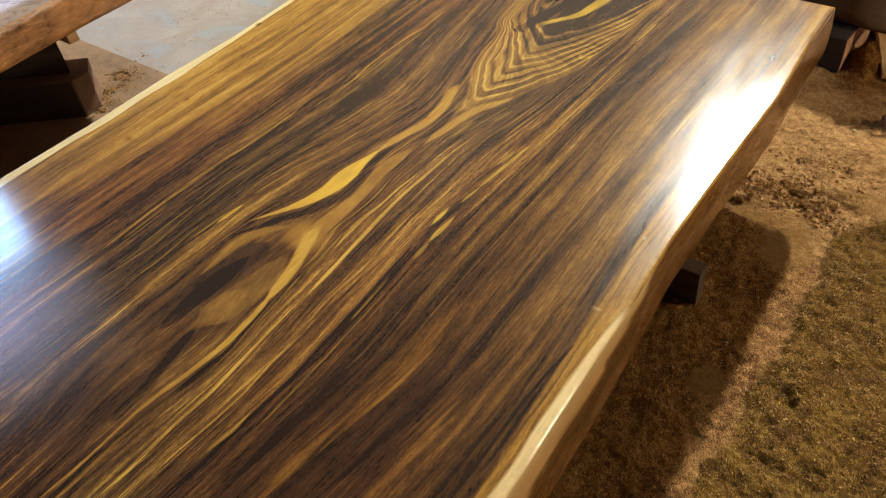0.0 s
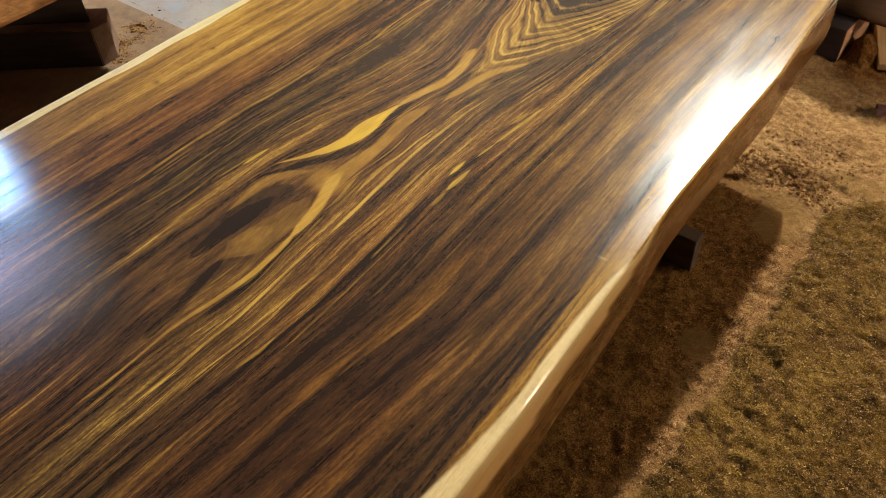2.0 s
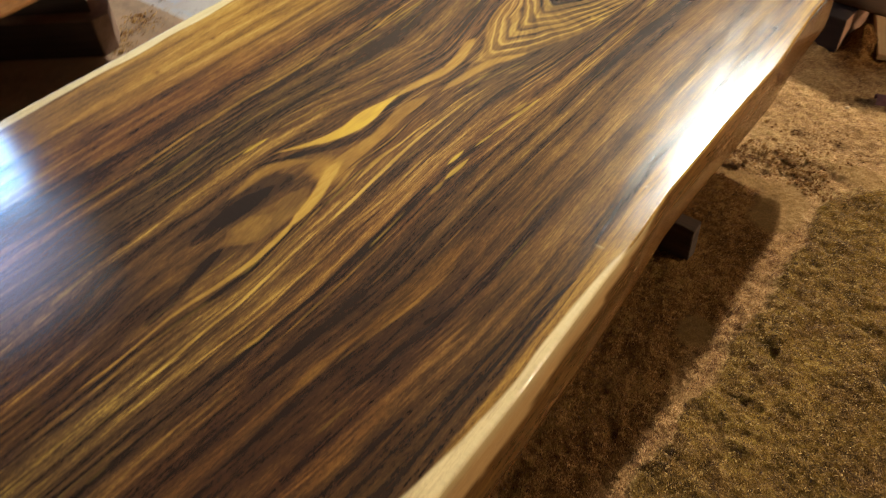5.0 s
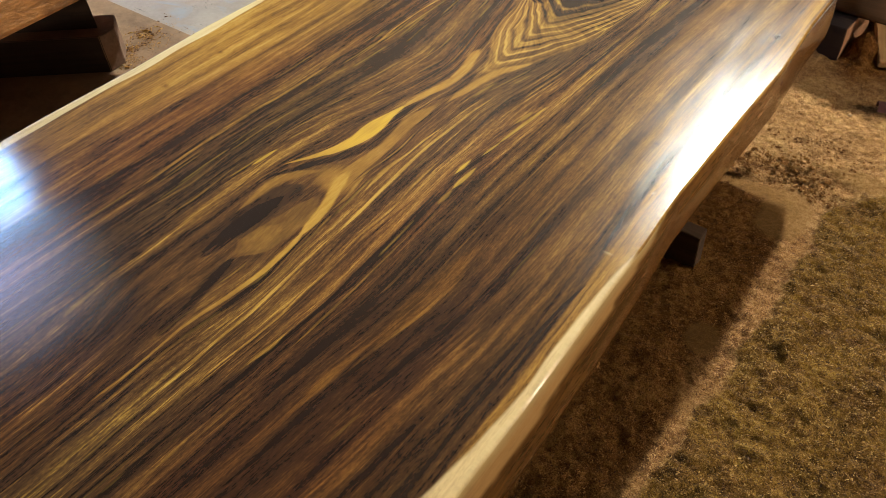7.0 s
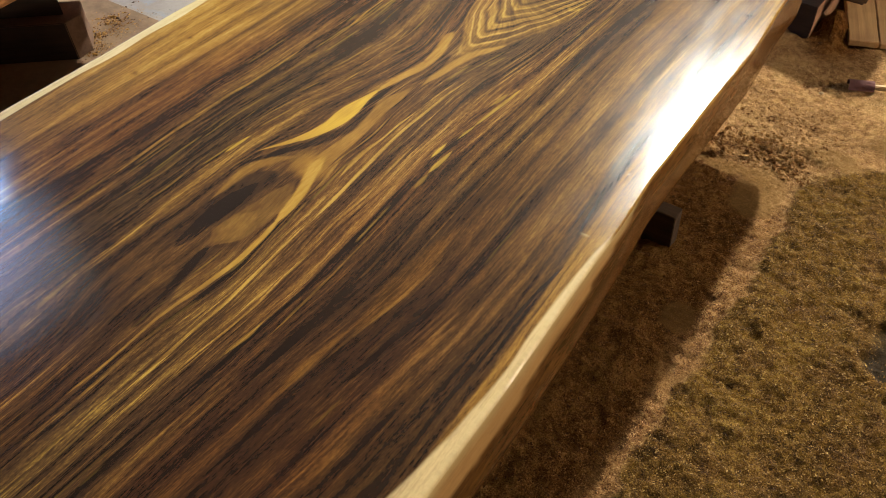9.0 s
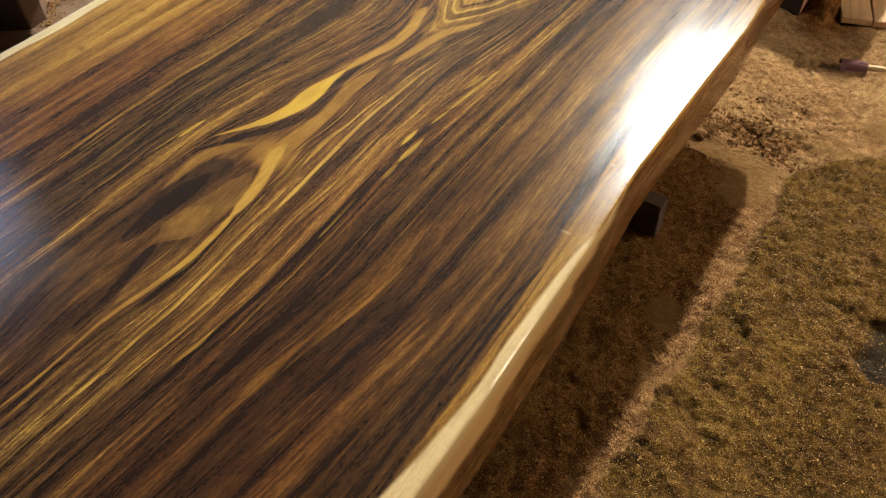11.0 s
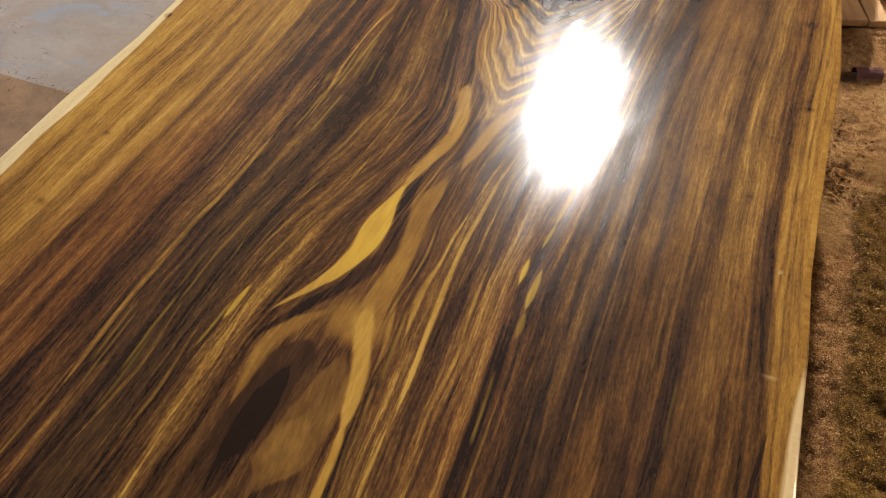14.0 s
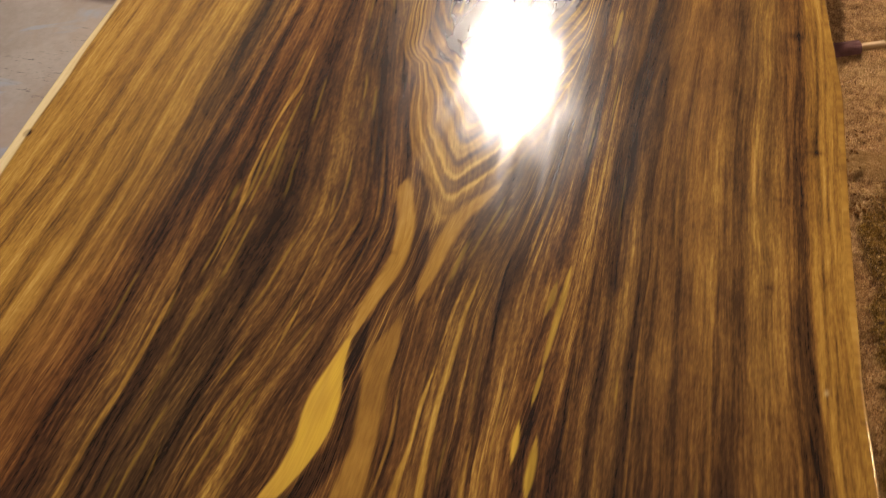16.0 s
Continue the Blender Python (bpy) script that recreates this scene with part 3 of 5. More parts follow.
line_a = curve((-0.215, -0.3), (-0.206, 0.445), (-0.209, 0.60), (-0.206, 0.71), (-0.197, 0.79), (-0.194, 0.90), (-0.192, 1.02), (-0.19, 1.65))
line_b = curve((-0.10, 1.65), (-0.088, 1.42), (-0.060, 1.26), (-0.037, 1.16), (-0.014, 1.062), (-0.006, 1.0), (-0.016, 0.95), (-0.027, 0.89), (-0.045, 0.83), (-0.068, 0.757), (-0.085, 0.66), (-0.090, 0.5), (-0.092, 0.3), (-0.10, 0.0))
line_c = curve((-0.04, 1.65), (-0.02, 1.35), (0.005, 1.2), (0.022, 1.08), (0.036, 1.0), (0.036, 0.95), (0.022, 0.90), (0.010, 0.835), (-0.004, 0.77), (-0.010, 0.69), (-0.034, 0.62), (-0.044, 0.55), (-0.040, 0.45), (-0.043, 0.36), (-0.040, 0.27), (-0.022, 0.2), (-0.01, 0.1), (-0.01, -0.2))
line_d = curve((0.195, 1.65), (0.170, 1.35), (0.140, 1.15), (0.105, 1.04), (0.088, 0.97), (0.081, 0.90), (0.082, 0.80), (0.089, 0.745), (0.088, 0.70), (0.089, 0.64), (0.097, 0.60), (0.099, 0.57), (0.106, 0.519), (0.111, 0.471), (0.118, 0.434), (0.122, 0.39), (0.118, 0.34), (0.111, 0.28), (0.106, 0.20), (0.105, 0.1), (0.10, -0.2))
line_e = curve((0.208, 1.65), (0.190, 1.30), (0.166, 1.08), (0.142, 0.97), (0.130, 0.90), (0.125, 0.80), (0.126, 0.73), (0.132, 0.66), (0.138, 0.60), (0.141, 0.55), (0.141, 0.50), (0.146, 0.42), (0.152, 0.34), (0.151, 0.24), (0.148, 0.15), (0.145, -0.1))
line_k = curve((0.222, 1.65), (0.207, 1.30), (0.185, 1.10), (0.166, 0.97), (0.162, 0.92), (0.164, 0.83), (0.167, 0.74), (0.173, 0.66), (0.177, 0.61), (0.175, 0.54), (0.182, 0.47), (0.187, 0.40), (0.188, 0.32), (0.182, 0.22), (0.178, 0.0))
line_f = curve((0.255, 1.65), (0.243, 1.40), (0.234, 1.05), (0.226, 0.93), (0.216, 0.83), (0.207, 0.76), (0.211, 0.66), (0.219, 0.58), (0.224, 0.50), (0.226, 0.43), (0.225, 0.35), (0.222, 0.25), (0.215, 0.1), (0.21, -0.1))
line_g = curve((0.305, 1.65), (0.290, 1.38), (0.282, 1.28), (0.276, 1.18), (0.274, 1.05), (0.276, 0.93), (0.275, 0.82), (0.278, 0.70), (0.280, 0.60), (0.285, 0.52), (0.283, 0.45), (0.277, 0.37), (0.271, 0.28), (0.262, 0.1), (0.26, -0.1))
line_h = curve((0.362, 1.65), (0.351, 1.35), (0.343, 1.19), (0.340, 1.05), (0.346, 0.80), (0.353, 0.60), (0.351, 0.50), (0.340, 0.41), (0.330, 0.33), (0.318, 0.1), (0.31, -0.1))
line_m = curve((0.438, 1.65), (0.428, 1.40), (0.421, 1.18), (0.426, 0.95), (0.434, 0.75), (0.437, 0.60), (0.434, 0.50), (0.424, 0.40), (0.40, 0.1), (0.39, -0.1))
LINES = (left_edge, line_a, line_b, line_c, line_d, line_e, line_k, line_f, line_g, line_h, line_m, right_edge)
LEVELS = (-0.515, -0.205, -0.090, -0.042, 0.105, 0.140, 0.177, 0.222, 0.282, 0.350, 0.434, 0.53)


def knot_field(X, Y):
    """Rings of the pointed knot: chevrons whose left limbs fan out from one spot and whose right limbs run off along the grain."""
    X = X + 0.006 * vnoise(X * 22, Y * 12, 14) + 0.0012 * vnoise(X * 70, Y * 30, 19)
    ring = [-0.08, 0.0, 0.037, 0.095, 0.14, 0.19, 0.30]
    columns = [(-0.06, (1.30, 1.42, 1.46, 1.50, 1.54, 1.58, 1.70)), (-0.02, (1.13, 1.255, 1.285, 1.298, 1.31, 1.325, 1.45)), (0.0, (1.05, 1.165, 1.205, 1.25, 1.286, 1.30, 1.40)),
               (0.03, (0.99, 1.098, 1.122, 1.168, 1.234, 1.264, 1.36)), (0.05, (0.97, 1.064, 1.088, 1.140, 1.200, 1.240, 1.34)), (0.07, (0.93, 1.012, 1.049, 1.107, 1.160, 1.210, 1.32)), (0.10, (0.85, 0.96, 1.0, 1.05, 1.10, 1.15, 1.27))]
    at = [np.interp(Y, ys, ring) for _, ys in columns]
    left = at[0]
    for (xa, _), (xb, _), qb in zip(columns, columns[1:], at[1:]):
        left = np.where(X > xa, left + (qb - left) * np.clip((X - xa) / (xb - xa), 0, 1), left)
    right = Y - np.interp(X, [0.03, 0.072, 0.117, 0.144, 0.176, 0.195, 0.215, 0.24], [0.95, 1.003, 1.066, 1.117, 1.19, 1.25, 1.45, 1.9])
    return -0.016 * np.logaddexp(-left / 0.016, -right / 0.016)


def grain_field(X, Y):
    """The grain coordinate: its level lines follow the year rings round the eye and the knot."""
    U = np.empty_like(X)
    for i in range(X.shape[0]):
        y = Y[i, 0]
        U[i] = np.interp(X[i], [float(f(y)) for f in LINES], LEVELS)
    U += 0.003 * vnoise(X * 9, Y * 4, 11) + 0.0014 * vnoise(X * 40, Y * 9, 12) + 0.0007 * vnoise(X * 90, Y * 30, 13)
    q = knot_field(X, Y)
    U += 0.45 * 0.012 * np.logaddexp(0, q / 0.012) * step(0.22, 0.14, np.abs(X - 0.07))
    return U, q


def figure(X, Y):
    """Tone, gold, red, yellow and sapwood of the slab's top, from the wood's own bands, eyes and streaks."""
    tone, yellow = np.zeros_like(X), np.zeros_like(X)
    U, q = grain_field(X, Y)
    rag, fray = vnoise(X * 130, Y * 18, 20), vnoise(X * 260, Y * 34, 52)

    def ends(y0, y1, fade):
        return step(y0 - fade, y0 + fade, Y) * step(y1 + fade, y1 - fade, Y)

    def along(f, y0, y1, width, fade=0.05, shift=0.0):
        d = (X - f(Y) - shift) / width
        return np.exp(-d * d) * ends(y0, y1, fade)

    def crisp(f, y0, y1, w0, w1, fade=0.03, shift=0.0):
        w = np.interp(Y, [y0, y1], [w0, w1])
        d = np.abs(X - f(Y) - shift) / w + 0.10 * rag
        return step(1.3, 0.7, d) * ends(y0, y1, fade)

    def blob(cx, cy, rx, ry, lean=0.0, soft=0.35, ragged=0.10):
        dx, dy = X - cx - lean * (Y - cy), Y - cy
        return step(1 + soft, 1 - soft, np.hypot(dx / rx, dy / ry) + ragged * vnoise(X * 70, Y * 28, 21))

    def streak(widths, *pts, fade=0.012, left=1.0, right=1.0, edge=0.45):
        """A streak of wood along points (x, y); widths: its half-width in millimetres, evenly from the near end to the far one. left, right: softness of its sides."""
        pts = sorted(pts, key=lambda p: p[1])
        y0, y1 = pts[0][1], pts[-1][1]
        w = np.interp(Y, np.linspace(y0, y1, len(widths)), widths) / 1000
        w = w * np.minimum(1, 0.35 + 0.65 * np.minimum(step(y0 - 0.004, y0 + 2.5 * fade, Y), step(y1 + 0.004, y1 - 2.5 * fade, Y)))
        d = (X - curve(*pts)(Y)) / w + 0.16 * rag + 0.08 * fray
        d = np.where(d < 0, -d / left, d / right)
        return step(1 + edge, 1 - edge, d) * ends(y0, y1, fade)

    # broad zones: honey at the rim, dark heart, red-brown bands on the other side
    gold = 0.90 * step(-0.215, -0.36, X + 0.125 * step(1.15, 0.45, Y) + 0.03 * vnoise(X * 22, Y * 1.5, 22)) * step(-0.35, 0.75, Y)
    tone += 0.16 * step(-0.25, -0.40, X) * step(0.1, 0.7, Y) - 0.09 * step(0.42, 0.25, Y) - 0.05 * step(-0.08, -0.16, X) * step(0.95, 0.55, Y) - 0.07 * step(0.24, 0.32, X) * step(0.72, 0.50, Y) + 0.02 * vnoise(X * 16, Y * 1.6, 53)
    tone += 0.09 * step(-0.25, -0.33, X) * vnoise(X * 55, Y * 2.2, 54) + 0.07 * step(-0.27, -0.34, X) * vnoise(X * 26, Y * 9, 55)
    tone += -0.03 * step(-0.24, -0.19, X) * step(0.02, -0.02, X - line_c(Y)) - 0.03 * blob(-0.08, 1.12, 0.07, 0.24, 0, 0.6) - 0.03 * step(0.6, 0.45, Y)
    tone += -0.09 * blob(0.36, 0.42, 0.14, 0.30, 0, 0.6) + 0.05 * blob(0.40, 1.35, 0.10, 0.35, 0, 0.7)
    right_side = step(0.25, 0.31, X) * step(0.49, 0.45, X)
    tone += right_side * (0.11 * vnoise(X * 62 + 0.6 * vnoise(X * 8, Y * 2, 43), Y * 1.0, 44) + 0.07 * vnoise(X * 110, Y * 1.8, 45) + 0.05 * vnoise(X * 14, Y * 16, 56) * step(0.5, 0.9, Y))
    red = np.clip(0.55 * step(0.13, 0.29, X) + 0.32 * step(-0.10, -0.22, X) + 0.26 + 0.6 * vnoise(X * 14, Y * 1.5, 24), 0, 1)
    gold = np.maximum(gold, 0.20 * right_side * step(0.55, 1.0, Y))
    tone += 0.03 * right_side * step(0.55, 1.0, Y)
    for k in range(7):                                # uneven dark and light bands of the straight-grained sides
        xa = (-0.46, -0.43, -0.385, -0.345, -0.31, -0.285, -0.255)[k]
        band = np.exp(-((U - xa) / (0.006 + 0.002 * (k % 3))) ** 2)
        tone -= (0.10 + 0.03 * k) * band * np.clip(0.45 + 0.9 * vnoise(X * 3 + k, Y * 2.3, 60 + k), 0, 1)
    # strip of honey wood inside the other rim
    strip_in = curve((0.528, 0.2), (0.520, 0.35), (0.514, 0.5), (0.506, 0.62), (0.497, 0.75), (0.485, 0.9), (0.480, 1.1), (0.484, 1.35), (0.486, 1.65))
    strip_wood = step(-0.004, 0.004, X - strip_in(Y) + 0.003 * vnoise(X * 40, Y * 5, 23))
    gold = np.maximum(gold, 0.80 * strip_wood)
    gold = np.maximum(gold, 0.28 * step(0.44, 0.48, X))
    vein = curve((0.507, 0.5), (0.505, 0.6), (0.500, 0.70), (0.497, 0.78), (0.492, 0.83), (0.495, 0.90), (0.4945, 1.1), (0.4955, 1.24), (0.50, 1.35))
    tone += 0.06 * strip_wood - 0.08 * step(0.43, 0.46, X) * (1 - strip_wood)
    tone -= 0.32 * along(vein, 0.45, 1.45, 0.0024) + 0.22 * along(vein, 0.5, 1.6, 0.0018, 0.05, 0.0095) + 0.14 * along(strip_in, 0.3, 1.6, 0.004, 0.05, -0.006) + 0.16 * along(strip_in, 0.2, 1.6, 0.003, 0.05, -0.022)
    tone -= 0.30 * streak((2, 2.5, 1.5), (0.491, 0.716), (0.486, 0.767), (0.477, 0.83)) + 0.45 * streak((2, 2, 2), (0.498, 0.40), (0.499, 0.479), (0.497, 0.519), (0.499, 0.588), (0.506, 0.649))
    tone += 0.05 * streak((6, 7, 7), (0.450, 0.40), (0.463, 0.52), (0.468, 0.63), left=1.4, right=1.4)

    # dark streaks
    for amp, widths, pts in (
            (0.26, (6, 5, 5, 5, 4), ((-0.199, 0.42), (-0.188, 0.51), (-0.183, 0.60), (-0.183, 0.75), (-0.184, 0.80), (-0.187, 0.88))),
            (0.27, (5, 7, 7, 6, 6), ((-0.218, 0.92), (-0.226, 0.98), (-0.228, 1.05), (-0.225, 1.15), (-0.224, 1.22), (-0.226, 1.40))),
            (0.22, (6, 6, 7), ((-0.276, 0.30), (-0.274, 0.40), (-0.262, 0.47))),
            (0.20, (3, 3, 3), ((-0.181, 0.93), (-0.186, 1.05), (-0.187, 1.14), (-0.180, 1.2))),
            (0.30, (1.6, 2, 1.6), ((0.193, 0.36), (0.189, 0.486), (0.186, 0.535), (0.187, 0.58), (0.190, 0.64))),
            (0.42, (2.4, 1.6, 2.2, 2.0, 2.0, 1.6), ((0.222, 0.20), (0.221, 0.24), (0.223, 0.29), (0.225, 0.36), (0.227, 0.40), (0.225, 0.44), (0.222, 0.50), (0.219, 0.568), (0.213, 0.62), (0.210, 0.70))),
            (0.36, (1.6, 2, 1.6), ((0.164, 0.86), (0.162, 0.91), (0.162, 0.965), (0.168, 1.0))),
            (0.34, (5, 5, 6, 4, 4), ((0.271, 0.26), (0.274, 0.33), (0.281, 0.40), (0.286, 0.47), (0.286, 0.53), (0.281, 0.586), (0.277, 0.66))),
            (0.34, (3.5, 3.5, 4, 5, 7, 7, 7), ((0.278, 0.68), (0.278, 0.75), (0.275, 0.83), (0.276, 0.93), (0.273, 1.06), (0.276, 1.16), (0.280, 1.24), (0.290, 1.36), (0.296, 1.5))),
            (0.20, (4, 5, 5, 4), ((0.303, 1.04), (0.304, 1.14), (0.306, 1.22), (0.311, 1.36))),
            (0.20, (14, 14, 9), ((0.360, 0.30), (0.370, 0.38), (0.377, 0.46), (0.372, 0.60))),
            (0.30, (3, 5, 7, 5), ((0.428, 0.44), (0.435, 0.48), (0.436, 0.56), (0.437, 0.64))),
            (0.20, (4, 4, 4), ((0.335, 0.62), (0.334, 0.70), (0.332, 0.80))),
            (0.18, (3, 4, 3), ((0.419, 1.17), (0.421, 1.25), (0.424, 1.33))),
            (0.20, (4, 6, 4), ((0.437, 1.10), (0.440, 1.22), (0.446, 1.34))),
            (0.20, (2, 2, 2), ((0.262, 0.72), (0.258, 0.85), (0.262, 1.0))),
            (0.24, (2, 3, 2), ((-0.058, 0.66), (-0.040, 0.76), (-0.022, 0.84))),
            (0.18, (3, 3, 3), ((-0.128, 0.62), (-0.118, 0.80), (-0.105, 0.97)))):
        tone -= 0.75 * amp * streak(widths, *pts, fade=0.035, left=1.4, right=1.4)
    # orange glow between them
    for amp, widths, pts in ((0.10, (9, 14, 12), ((0.330, 0.40), (0.337, 0.50), (0.338, 0.56), (0.334, 0.62))), (0.12, (2, 3, 2), ((0.422, 1.10), (0.423, 1.15), (0.420, 1.22))), (0.12, (5, 6, 5), ((0.315, 0.25), (0.318, 0.33), (0.325, 0.40)))):
        m = streak(widths, *pts, fade=0.04, left=1.5, right=1.5)
        tone += amp * m
        red = np.clip(red + 0.5 * m, 0, 1)
        gold = np.maximum(gold, 0.25 * m)

    # the pointed knot
    knot = step(-0.012, 0.012, q) * step(0.20, 0.14, np.abs(X - 0.07))
    limb = knot * step(0.21, 0.15, X - 0.1 * (Y - 1.05)) * step(0.27, 0.19, q)
    gold = np.maximum(gold, 0.42 * limb)
    tone += 0.12 * limb - 0.04 * knot + 0.07 * limb * step(0.10, 0.05, X) + 0.14 * blob(0.064, 1.025, 0.013, 0.022, 0.0, 0.4) + 0.12 * blob(0.04, 1.12, 0.018, 0.05, -0.3, 0.5)
    hole = np.maximum(blob(0.026, 1.365, 0.012, 0.065, 0.17, 0.35, 0.3), blob(0.012, 1.300, 0.012, 0.012, 0, 0.4, 0.2))
    tone -= 0.42 * hole + 0.10 * blob(0.035, 1.45, 0.02, 0.08, 0.1, 0.6) + 0.30 * blob(0.037, 1.080, 0.004, 0.013, -0.4, 0.4)
    swoosh = crisp(curve((0.036, 1.33), (0.060, 1.365), (0.080, 1.385), (0.094, 1.415), (0.105, 1.48), (0.112, 1.56)), 1.34, 1.54, 0.007, 0.014, 0.02)
    yellow = np.maximum(yellow, 0.8 * swoosh)
    tone -= 0.2 * crisp(curve((0.028, 1.045), (0.02, 1.10), (-0.006, 1.185), (-0.03, 1.27)), 1.03, 1.27, 0.005, 0.004, 0.02, -0.006)

